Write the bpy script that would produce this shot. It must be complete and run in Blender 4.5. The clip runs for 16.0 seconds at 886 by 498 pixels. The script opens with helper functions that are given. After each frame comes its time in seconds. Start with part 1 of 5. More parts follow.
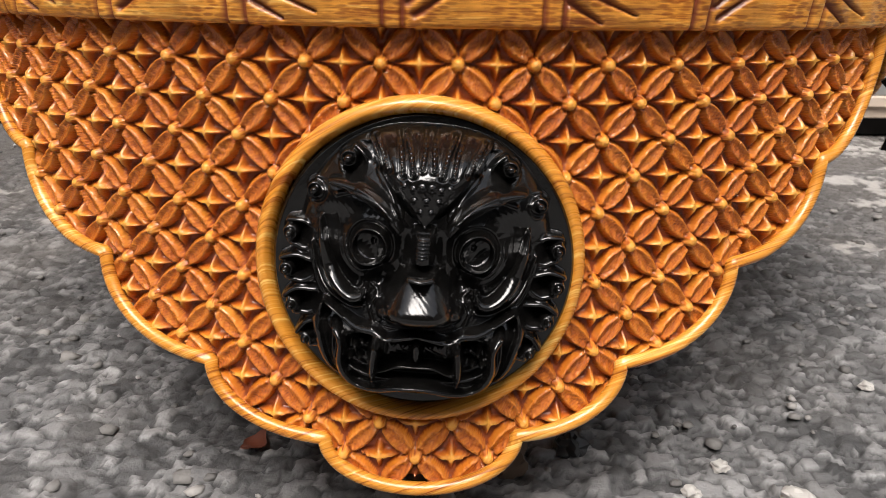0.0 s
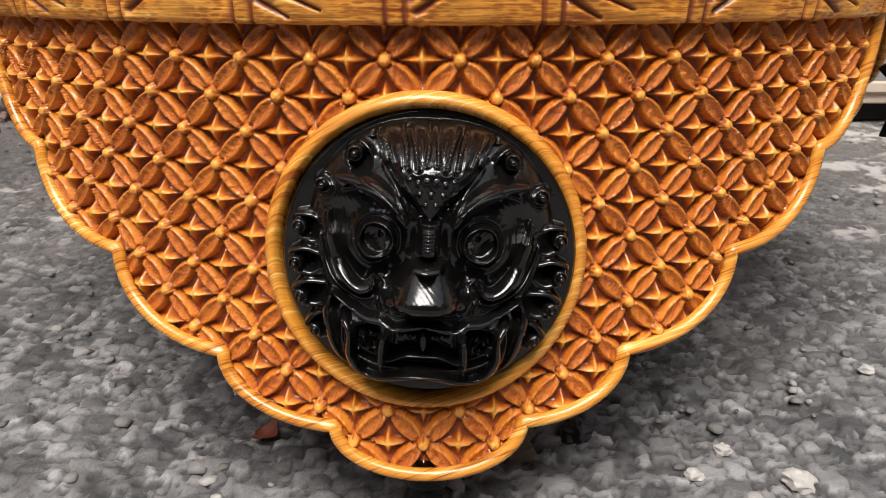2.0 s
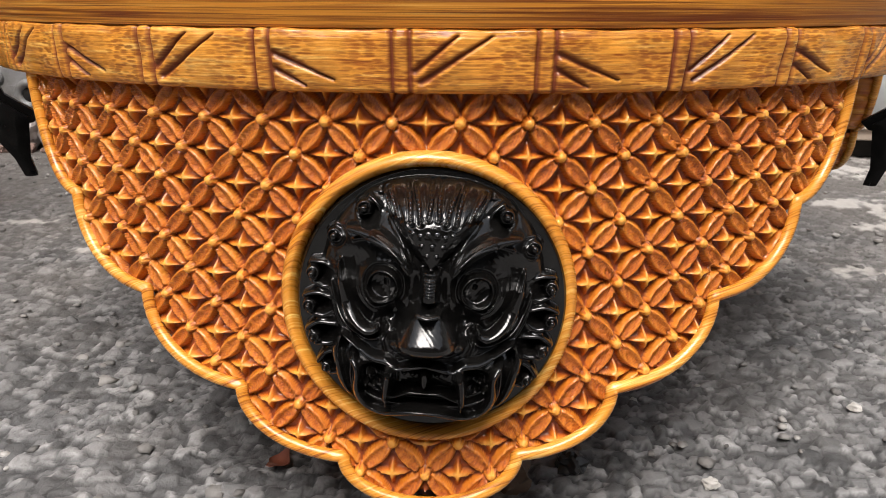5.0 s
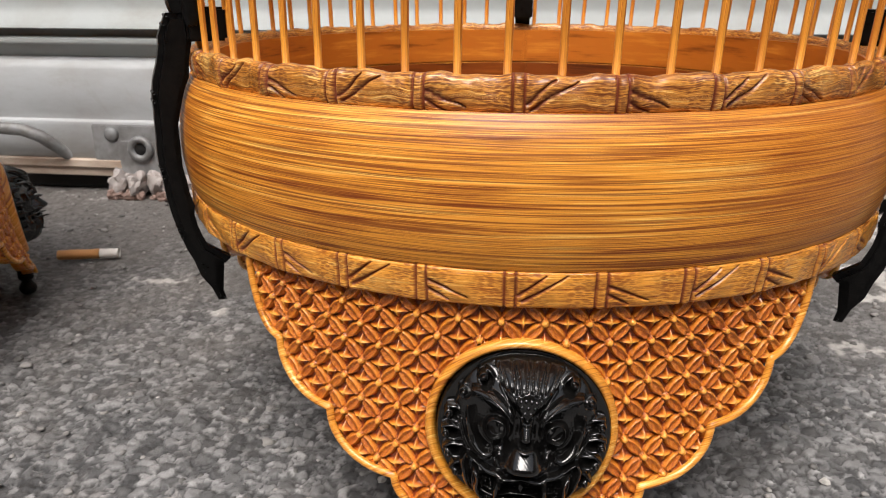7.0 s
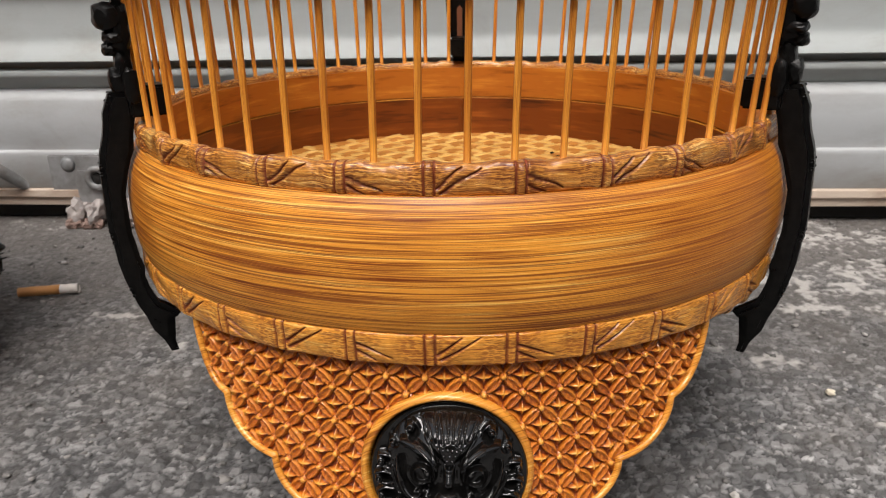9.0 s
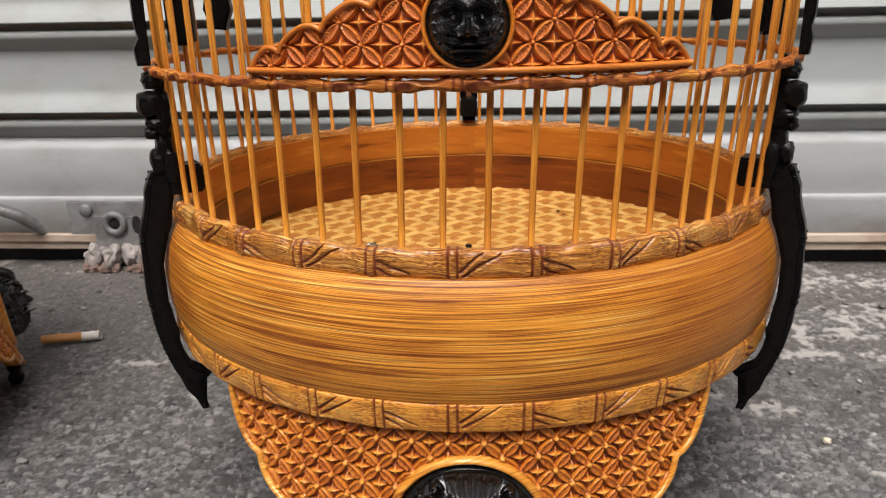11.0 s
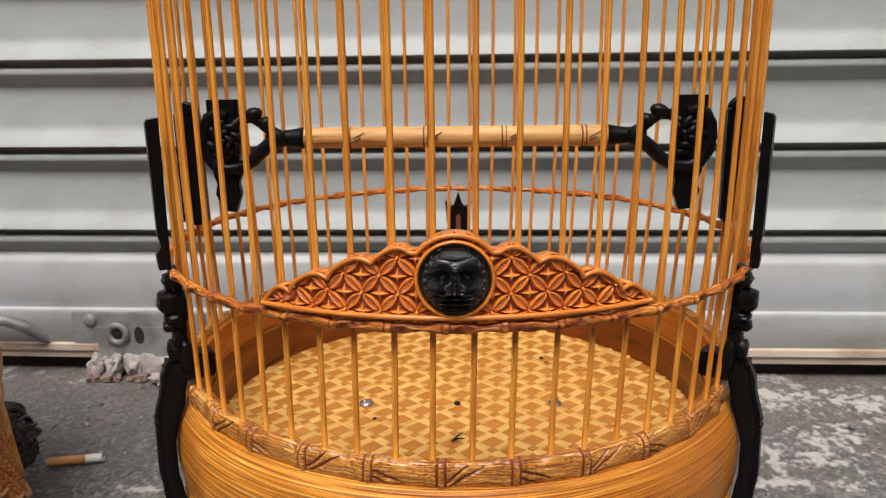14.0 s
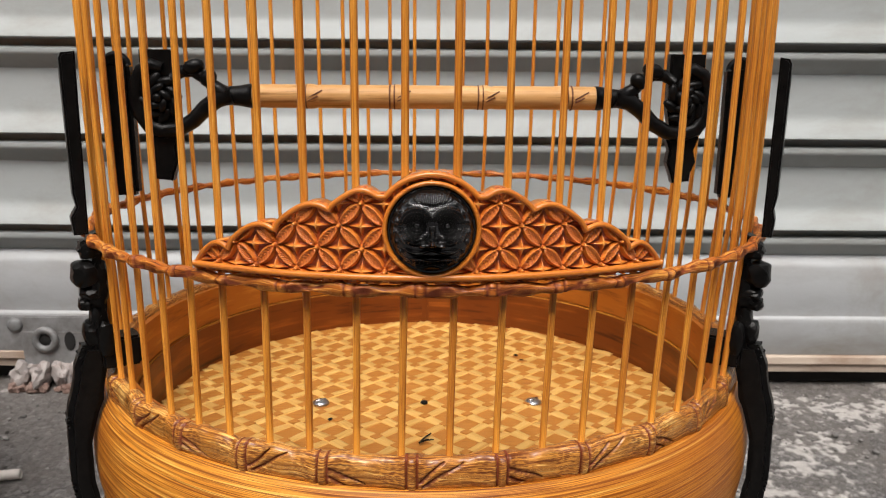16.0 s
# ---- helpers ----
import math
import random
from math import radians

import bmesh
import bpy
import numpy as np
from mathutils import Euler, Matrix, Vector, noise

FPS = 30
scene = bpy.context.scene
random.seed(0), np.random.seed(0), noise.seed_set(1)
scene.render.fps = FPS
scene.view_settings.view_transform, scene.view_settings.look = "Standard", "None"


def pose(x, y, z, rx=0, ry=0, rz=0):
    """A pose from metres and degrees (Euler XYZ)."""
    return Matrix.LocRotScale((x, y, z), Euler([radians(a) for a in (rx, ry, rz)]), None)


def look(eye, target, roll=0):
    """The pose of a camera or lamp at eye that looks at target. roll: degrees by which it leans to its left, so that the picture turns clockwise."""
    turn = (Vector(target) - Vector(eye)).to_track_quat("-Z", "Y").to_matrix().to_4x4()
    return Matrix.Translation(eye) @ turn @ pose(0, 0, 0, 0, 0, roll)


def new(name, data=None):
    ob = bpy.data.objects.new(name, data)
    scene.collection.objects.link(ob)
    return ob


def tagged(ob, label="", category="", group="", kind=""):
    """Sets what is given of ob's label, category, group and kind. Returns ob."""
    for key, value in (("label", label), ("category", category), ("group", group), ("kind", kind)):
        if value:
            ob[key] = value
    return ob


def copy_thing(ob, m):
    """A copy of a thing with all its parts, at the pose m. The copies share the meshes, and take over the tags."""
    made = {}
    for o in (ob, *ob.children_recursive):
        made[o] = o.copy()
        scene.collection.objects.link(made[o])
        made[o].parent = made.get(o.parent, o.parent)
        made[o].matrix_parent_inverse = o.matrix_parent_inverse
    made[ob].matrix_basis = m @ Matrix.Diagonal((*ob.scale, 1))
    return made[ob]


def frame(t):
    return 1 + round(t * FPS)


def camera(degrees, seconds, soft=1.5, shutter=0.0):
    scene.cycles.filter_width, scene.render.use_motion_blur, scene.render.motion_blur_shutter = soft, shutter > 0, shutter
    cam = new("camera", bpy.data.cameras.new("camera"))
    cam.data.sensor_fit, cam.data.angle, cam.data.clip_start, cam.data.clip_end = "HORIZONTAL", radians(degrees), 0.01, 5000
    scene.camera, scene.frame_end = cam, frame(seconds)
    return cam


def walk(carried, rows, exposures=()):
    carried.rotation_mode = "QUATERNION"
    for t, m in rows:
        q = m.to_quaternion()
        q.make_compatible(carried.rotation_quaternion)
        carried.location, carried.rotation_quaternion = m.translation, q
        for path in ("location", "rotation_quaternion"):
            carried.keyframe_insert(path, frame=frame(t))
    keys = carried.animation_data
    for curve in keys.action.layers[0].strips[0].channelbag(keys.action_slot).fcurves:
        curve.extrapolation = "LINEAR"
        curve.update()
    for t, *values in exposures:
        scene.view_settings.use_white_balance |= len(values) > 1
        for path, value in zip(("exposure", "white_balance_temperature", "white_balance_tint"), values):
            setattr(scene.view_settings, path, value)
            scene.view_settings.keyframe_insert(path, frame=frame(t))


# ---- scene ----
cam = camera(60.99, 16.0, soft=0.75)
# seconds, eye in metres, turn in degrees
PATH = [
    (0.0, 0.0056, -0.2882, 0.1119, 70.51, -0.94, 0.93),
    (0.5, 0.0054, -0.2887, 0.1120, 69.23, -0.37, 0.47),
    (1.0, 0.0054, -0.2897, 0.1128, 69.06, -0.25, 0.70),
    (1.5, 0.0059, -0.2916, 0.1122, 70.00, -0.11, 0.93),
    (2.0, 0.0054, -0.2914, 0.1131, 69.86, -0.05, 0.91),
    (2.5, 0.0056, -0.2926, 0.1131, 69.90, -0.03, 1.11),
    (3.0, 0.0056, -0.2929, 0.1132, 70.12, -0.16, 1.10),
    (5.3, 0.0097, -0.3072, 0.1256, 71.86, -0.22, 2.66),
    (5.5, 0.0158, -0.3237, 0.1297, 70.87, -0.03, 3.49),
    (6.0, 0.0641, -0.3375, 0.1505, 70.39, 0.69, 5.23),
    (6.5, 0.0235, -0.3610, 0.1701, 70.19, 0.20, 5.67),
    (7.0, -0.0071, -0.3681, 0.1984, 70.59, -0.07, 5.00),
    (7.5, 0.0078, -0.3687, 0.2013, 71.06, 0.35, 3.75),
    (8.0, 0.0031, -0.3708, 0.2090, 71.25, 0.36, 2.58),
    (8.5, 0.0081, -0.3763, 0.2176, 70.58, 0.76, 2.08),
    (8.7, 0.0104, -0.3791, 0.2233, 69.89, 0.84, 2.18),
    (10.8, 0.0052, -0.3949, 0.2509, 70.86, 1.51, 2.12),
    (11.0, 0.0030, -0.3975, 0.2566, 71.69, 1.13, 2.11),
    (11.5, 0.0022, -0.4007, 0.2889, 72.47, 1.25, 1.45),
    (12.0, 0.0001, -0.4092, 0.2868, 73.13, 1.12, 1.16),
    (12.5, 0.0017, -0.4125, 0.2939, 73.70, 0.98, 1.45),
    (13.0, 0.0038, -0.4184, 0.3083, 74.51, 1.08, 1.72),
    (13.5, 0.0046, -0.4139, 0.3266, 75.19, 0.95, 1.85),
    (14.0, 0.0055, -0.4126, 0.3275, 75.64, 0.69, 1.60),
    (14.5, 0.0027, -0.3969, 0.2953, 76.05, 0.13, 0.80),
    (15.0, -0.0156, -0.3727, 0.2861, 76.58, -0.42, -0.29),
    (15.5, -0.0213, -0.3699, 0.2902, 77.10, -0.54, -1.25),
    (16.0, -0.0013, -0.3710, 0.2924, 77.46, -0.48, -1.53),
]
EXPOSURES = [(0.0, 0.55), (3.2, 0.57), (5.3, 0.66), (6.2, 0.66), (7.0, 0.5), (7.5, 0.42), (8.7, 0.3), (11.0, 0.3), (16.0, 0.3)]
cam.data.dof.use_dof = True
cam.data.dof.focus_distance, cam.data.dof.aperture_fstop = 0.18, 60.0
walk(cam, [(t, pose(x, y, z, rx, ry, rz)) for t, x, y, z, rx, ry, rz in PATH], EXPOSURES)

# ---- light ----
world = bpy.data.worlds.new("sky")
scene.world = world
world.use_nodes = True
wn, wl = world.node_tree.nodes, world.node_tree.links
sky = wn.new("ShaderNodeTexSky")
sky.sky_type = "NISHITA"
sky.sun_disc = False
sky.sun_elevation, sky.sun_rotation = radians(59.9), radians(188)
sky.air_density, sky.dust_density, sky.ozone_density = 1.0, 4.0, 1.0
grey = wn.new("ShaderNodeHueSaturation")  # thin cloud
grey.inputs["Saturation"].default_value = 0.3
wl.new(sky.outputs[0], grey.inputs["Color"])
wl.new(grey.outputs[0], wn["Background"].inputs[0])
wn["Background"].inputs[1].default_value = 0.15
sun_data = bpy.data.lights.new("sun", "SUN")
sun_data.energy, sun_data.angle, sun_data.color = 2.4, radians(31), (1.0, 0.93, 0.88)
sun = new("sun", sun_data)
sun.matrix_world = look((-0.25, -1.72, 3.0), (0, 0, 0))

# ---- materials ----


def material(name):
    m = bpy.data.materials.new(name)
    m.use_nodes = True
    return m, m.node_tree.nodes, m.node_tree.links, m.node_tree.nodes["Principled BSDF"]


def ramp(nodes, stops):
    r = nodes.new("ShaderNodeValToRGB")
    e = r.color_ramp.elements
    while len(e) < len(stops):
        e.new(0.5)
    for el, (p, c) in zip(e, stops):
        el.position, el.color = p, (*c, 1)
    return r


def coords(nodes, links, kind, scale):
    tc = nodes.new("ShaderNodeTexCoord")
    mp = nodes.new("ShaderNodeMapping")
    mp.inputs["Scale"].default_value = scale
    links.new(tc.outputs[kind], mp.inputs["Vector"])
    return mp.outputs["Vector"]


def noise_tex(nodes, links, vec, scale, detail=4, rough=0.6, dist=0.0):
    n = nodes.new("ShaderNodeTexNoise")
    n.inputs["Scale"].default_value, n.inputs["Detail"].default_value = scale, detail
    n.inputs["Roughness"].default_value, n.inputs["Distortion"].default_value = rough, dist
    links.new(vec, n.inputs["Vector"])
    return n.outputs["Fac"]


def mix(nodes, links, fac, a, b, blend="MIX"):
    n = nodes.new("ShaderNodeMix")
    n.data_type, n.blend_type = "RGBA", blend
    for sock, v in ((n.inputs["Factor"], fac), (n.inputs["A"], a), (n.inputs["B"], b)):
        if isinstance(v, (int, float)):
            sock.default_value = v
        elif isinstance(v, tuple):
            sock.default_value = (*v, 1)
        else:
            links.new(v, sock)
    return n.outputs["Result"]


def calc(nodes, links, op, a, b=None, clamp=False):
    n = nodes.new("ShaderNodeMath")
    n.operation, n.use_clamp = op, clamp
    for sock, v in zip(n.inputs, (a, b)):
        if v is None:
            continue
        if isinstance(v, (int, float)):
            sock.default_value = v
        else:
            links.new(v, sock)
    return n.outputs[0]


def bump(nodes, links, bsdf, height, strength, distance):
    b = nodes.new("ShaderNodeBump")
    b.inputs["Strength"].default_value, b.inputs["Distance"].default_value = strength, distance
    links.new(height, b.inputs["Height"])
    links.new(b.outputs[0], bsdf.inputs["Normal"])


def wood(name, dark, mid, light, streak, rough=0.45, kind="UV", coat=0.1, contrast=1.0, depth=0.0003, varied=0.0, cuts=0.0, joints=None, lines=0.0, side_shade=0.0):
    """Lacquered bamboo or wood, with fibres along the first texture axis. streak: scale along and across the fibre.
    cuts: how far stain fills the carved cuts. joints: spacing and start of the bamboo joints, round which dark flecks gather. lines: broken dark fibres."""
    m, nd, ln, bsdf = material(name)
    broad = noise_tex(nd, ln, coords(nd, ln, kind, (streak[0], streak[1], streak[1])), 1.0, 5, 0.6)
    fine = noise_tex(nd, ln, coords(nd, ln, kind, (streak[0] * 2.5, streak[1] * 3.5, streak[1] * 3.5)), 1.0, 3, 0.6)
    blot = noise_tex(nd, ln, coords(nd, ln, kind, (18, 30, 30)), 1.0, 3, 0.5)
    f = calc(nd, ln, "ADD", calc(nd, ln, "MULTIPLY", broad, 0.5), calc(nd, ln, "MULTIPLY", fine, 0.25))
    f = calc(nd, ln, "ADD", f, calc(nd, ln, "MULTIPLY", blot, 0.25))
    f = calc(nd, ln, "ADD", calc(nd, ln, "MULTIPLY", calc(nd, ln, "SUBTRACT", f, 0.5), 2.2 * contrast), 0.5)
    r = ramp(nd, [(0.12, dark), (0.42, mid), (0.6, mid), (0.9, light)])
    ln.new(f, r.inputs[0])
    col = r.outputs[0]
    if varied:
        info = nd.new("ShaderNodeObjectInfo")
        col = mix(nd, ln, calc(nd, ln, "MULTIPLY", info.outputs["Random"], varied), col, dark)
    if lines:
        for scale, low, high, k in (((9, 1250, 1250), 0.52, 0.6, lines), ((20, 2400, 2400), 0.5, 0.6, lines * 0.8)):
            dash = nd.new("ShaderNodeMapRange")
            dash.inputs["From Min"].default_value, dash.inputs["From Max"].default_value = low, high
            ln.new(noise_tex(nd, ln, coords(nd, ln, kind, scale), 1.0, 3, 0.55), dash.inputs["Value"])
            col = mix(nd, ln, calc(nd, ln, "MULTIPLY", dash.outputs[0], k), col, dark)
    # Browner stretches round the bowl; its dimmer right side is put in here as colour.
    if side_shade:
        run = nd.new("ShaderNodeSeparateXYZ")
        ln.new(coords(nd, ln, kind, (1, 1, 1)), run.inputs[0])
        turn = calc(nd, ln, "ADD", calc(nd, ln, "MULTIPLY", calc(nd, ln, "SUBTRACT", run.outputs[0], 0.04), 20), calc(nd, ln, "MULTIPLY", blot, 1.6))
        side_dark = calc(nd, ln, "MULTIPLY", calc(nd, ln, "SINE", calc(nd, ln, "SUBTRACT", turn, 0.8)), side_shade, True)
        col = mix(nd, ln, side_dark, col, (0.34, 0.085, 0.009))
    rough_in = calc(nd, ln, "ADD", calc(nd, ln, "MULTIPLY", fine, 0.25), rough - 0.12)
    if cuts:
        if joints:
            sep = nd.new("ShaderNodeSeparateXYZ")
            ln.new(coords(nd, ln, kind, (1, 1, 1)), sep.inputs[0])
            way = calc(nd, ln, "FRACT", calc(nd, ln, "DIVIDE", calc(nd, ln, "SUBTRACT", sep.outputs[0], joints[1]), joints[0]))
            gather = nd.new("ShaderNodeMapRange")
            gather.inputs["From Min"].default_value, gather.inputs["From Max"].default_value = -0.02, 0.2
            ln.new(calc(nd, ln, "ABSOLUTE", calc(nd, ln, "SUBTRACT", way, 0.5)), gather.inputs["Value"])
            scale = nd.new("ShaderNodeTexVoronoi")
            scale.inputs["Scale"].default_value = 1.0
            scale.inputs["Randomness"].default_value = 0.75
            ln.new(coords(nd, ln, kind, (430, 1750, 1)), scale.inputs["Vector"])
            fleck = nd.new("ShaderNodeMapRange")
            fleck.inputs["From Min"].default_value, fleck.inputs["From Max"].default_value = 0.6, 0.36
            ln.new(scale.outputs["Distance"], fleck.inputs["Value"])
            patchy = nd.new("ShaderNodeMapRange")
            patchy.inputs["From Min"].default_value, patchy.inputs["From Max"].default_value = 0.36, 0.48
            ln.new(calc(nd, ln, "ADD", noise_tex(nd, ln, coords(nd, ln, kind, (260, 700, 1)), 1.0, 2, 0.5), calc(nd, ln, "MULTIPLY", gather.outputs[0], 0.2)), patchy.inputs["Value"])
            fleck_in = calc(nd, ln, "MULTIPLY", calc(nd, ln, "MULTIPLY", fleck.outputs[0], gather.outputs[0]), patchy.outputs[0])
            col = mix(nd, ln, calc(nd, ln, "MULTIPLY", fleck_in, joints[2]), col, dark)
        at = nd.new("ShaderNodeAttribute")
        at.attribute_name = "carve"
        col = mix(nd, ln, calc(nd, ln, "MULTIPLY", at.outputs["Fac"], cuts), col, (0.17, 0.028, 0.007))
        rough_in = calc(nd, ln, "ADD", rough_in, calc(nd, ln, "MULTIPLY", at.outputs["Fac"], 0.35), True)
    ln.new(col, bsdf.inputs["Base Color"])
    ln.new(rough_in, bsdf.inputs["Roughness"])
    bsdf.inputs["Specular IOR Level"].default_value = 0.35
    bsdf.inputs["Coat Weight"].default_value = coat
    bsdf.inputs["Coat Roughness"].default_value = 0.2
    bump(nd, ln, bsdf, f, 0.4, depth)
    return m


BOWL = wood("bowl_bamboo", (0.19, 0.036, 0.003), (0.75, 0.3, 0.033), (0.94, 0.54, 0.12), (9, 560), coat=0.15, contrast=1.8, lines=0.8, side_shade=0.5)
RIM = wood("rim_bamboo", (0.16, 0.036, 0.006), (0.64, 0.265, 0.042), (0.9, 0.56, 0.17), (60, 1300), 0.34, coat=0.4, contrast=2.1, cuts=0.97, joints=(0.02945, -0.00445, 0.8), lines=0.6)
BAND = wood("band_bamboo", (0.24, 0.055, 0.006), (0.76, 0.32, 0.042), (0.94, 0.56, 0.14), (60, 900), 0.34, coat=0.45, contrast=1.6, cuts=0.92, joints=(0.02693, -0.00497, 0.7), lines=0.3)
BAR = wood("bar_bamboo", (0.4, 0.095, 0.008), (0.81, 0.335, 0.04), (0.94, 0.55, 0.125), (22, 1500), 0.4, coat=0.2, varied=0.4, contrast=1.8, lines=0.4)
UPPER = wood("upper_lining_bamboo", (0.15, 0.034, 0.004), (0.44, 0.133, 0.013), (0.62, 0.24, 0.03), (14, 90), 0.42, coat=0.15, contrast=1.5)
# Darker than the upper lining: the shade low in the bowl is in its browns.
INNER_SHADED = wood("inner_shaded_bamboo", (0.055, 0.010, 0.0015), (0.18, 0.041, 0.004), (0.32, 0.09, 0.01), (9, 90), 0.42, coat=0.15, contrast=1.6)
LIP = wood("lip_wood", (0.3, 0.075, 0.008), (0.7, 0.28, 0.033), (0.92, 0.58, 0.16), (30, 800), 0.28, coat=0.7, contrast=1.7)
HOOP = wood("hoop_bamboo", (0.1, 0.016, 0.004), (0.44, 0.12, 0.014), (0.78, 0.36, 0.07), (70, 1200), 0.4, coat=0.12, cuts=0.95, contrast=2.2)
CARVED_LIP = wood("crest_lip_wood", (0.32, 0.06, 0.006), (0.64, 0.19, 0.02), (0.82, 0.36, 0.07), (60, 700), 0.32, coat=0.5, contrast=1.0)
PERCH = wood("perch_bamboo", (0.34, 0.15, 0.04), (0.6, 0.32, 0.11), (0.72, 0.44, 0.18), (30, 500), 0.5, "Object", coat=0.05, contrast=1.4)


def carved_wood(name, stops):
    """Stained carving: the stain stays dark in the cuts, the worn tops are lighter; shade and highlights are painted
    into both.
    """
    m, nd, ln, bsdf = material(name)
    v = coords(nd, ln, "UV", (60, 500, 500))
    grain = noise_tex(nd, ln, v, 1.0, 4, 0.6)
    blot = noise_tex(nd, ln, coords(nd, ln, "UV", (40, 40, 40)), 1.0, 3, 0.5)
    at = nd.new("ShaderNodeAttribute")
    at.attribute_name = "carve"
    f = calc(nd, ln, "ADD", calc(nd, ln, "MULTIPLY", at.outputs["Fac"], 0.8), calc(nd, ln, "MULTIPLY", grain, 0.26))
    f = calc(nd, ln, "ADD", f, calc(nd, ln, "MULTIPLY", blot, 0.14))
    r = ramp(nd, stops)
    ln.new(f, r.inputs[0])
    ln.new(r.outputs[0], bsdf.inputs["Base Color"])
    bsdf.inputs["Roughness"].default_value = 0.35
    bsdf.inputs["Specular IOR Level"].default_value = 0.35
    bsdf.inputs["Coat Weight"].default_value = 0.6
    bsdf.inputs["Coat Roughness"].default_value = 0.1
    h = noise_tex(nd, ln, coords(nd, ln, "UV", (1300, 1900, 900)), 1.0, 4, 0.7)
    bump(nd, ln, bsdf, h, 0.75, 0.0006)
    return m


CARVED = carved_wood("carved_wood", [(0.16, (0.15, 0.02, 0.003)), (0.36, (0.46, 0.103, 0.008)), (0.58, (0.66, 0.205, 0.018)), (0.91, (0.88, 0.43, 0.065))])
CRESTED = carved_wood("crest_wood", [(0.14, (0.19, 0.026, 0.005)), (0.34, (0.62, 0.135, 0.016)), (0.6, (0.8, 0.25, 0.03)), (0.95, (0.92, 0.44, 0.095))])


def black_gloss(name, rough, grain, shine):
    m, nd, ln, bsdf = material(name)
    v = coords(nd, ln, "Object", (1, 1, 1))
    n = noise_tex(nd, ln, v, 300, 4, 0.6)
    bsdf.inputs["Specular IOR Level"].default_value = shine
    r = ramp(nd, [(0.3, (0.002, 0.002, 0.002)), (0.7, (0.007, 0.0065, 0.006))])
    ln.new(n, r.inputs[0])
    ln.new(r.outputs[0], bsdf.inputs["Base Color"])
    rr = calc(nd, ln, "ADD", calc(nd, ln, "MULTIPLY", n, 0.12), rough - 0.06)
    ln.new(rr, bsdf.inputs["Roughness"])
    bump(nd, ln, bsdf, noise_tex(nd, ln, v, 1500, 3, 0.6), grain, 0.0003)
    return m


BLACK = black_gloss("black_lacquer", 0.12, 0.1, 0.6)
BLACK_FINE = black_gloss("black_lacquer_small", 0.13, 0.2, 0.75)
EBONY = black_gloss("ebonised_wood", 0.3, 0.5, 0.18)


MAT = wood("mat_ground", (0.27, 0.088, 0.012), (0.47, 0.185, 0.03), (0.6, 0.275, 0.055), (60, 500), 0.5, "Object", coat=0.05, contrast=1.1)
STRAW = wood("mat_straw", (0.46, 0.21, 0.042), (0.74, 0.45, 0.13), (0.86, 0.6, 0.22), (30, 700), 0.5, coat=0.05, varied=0.35, contrast=1.2)


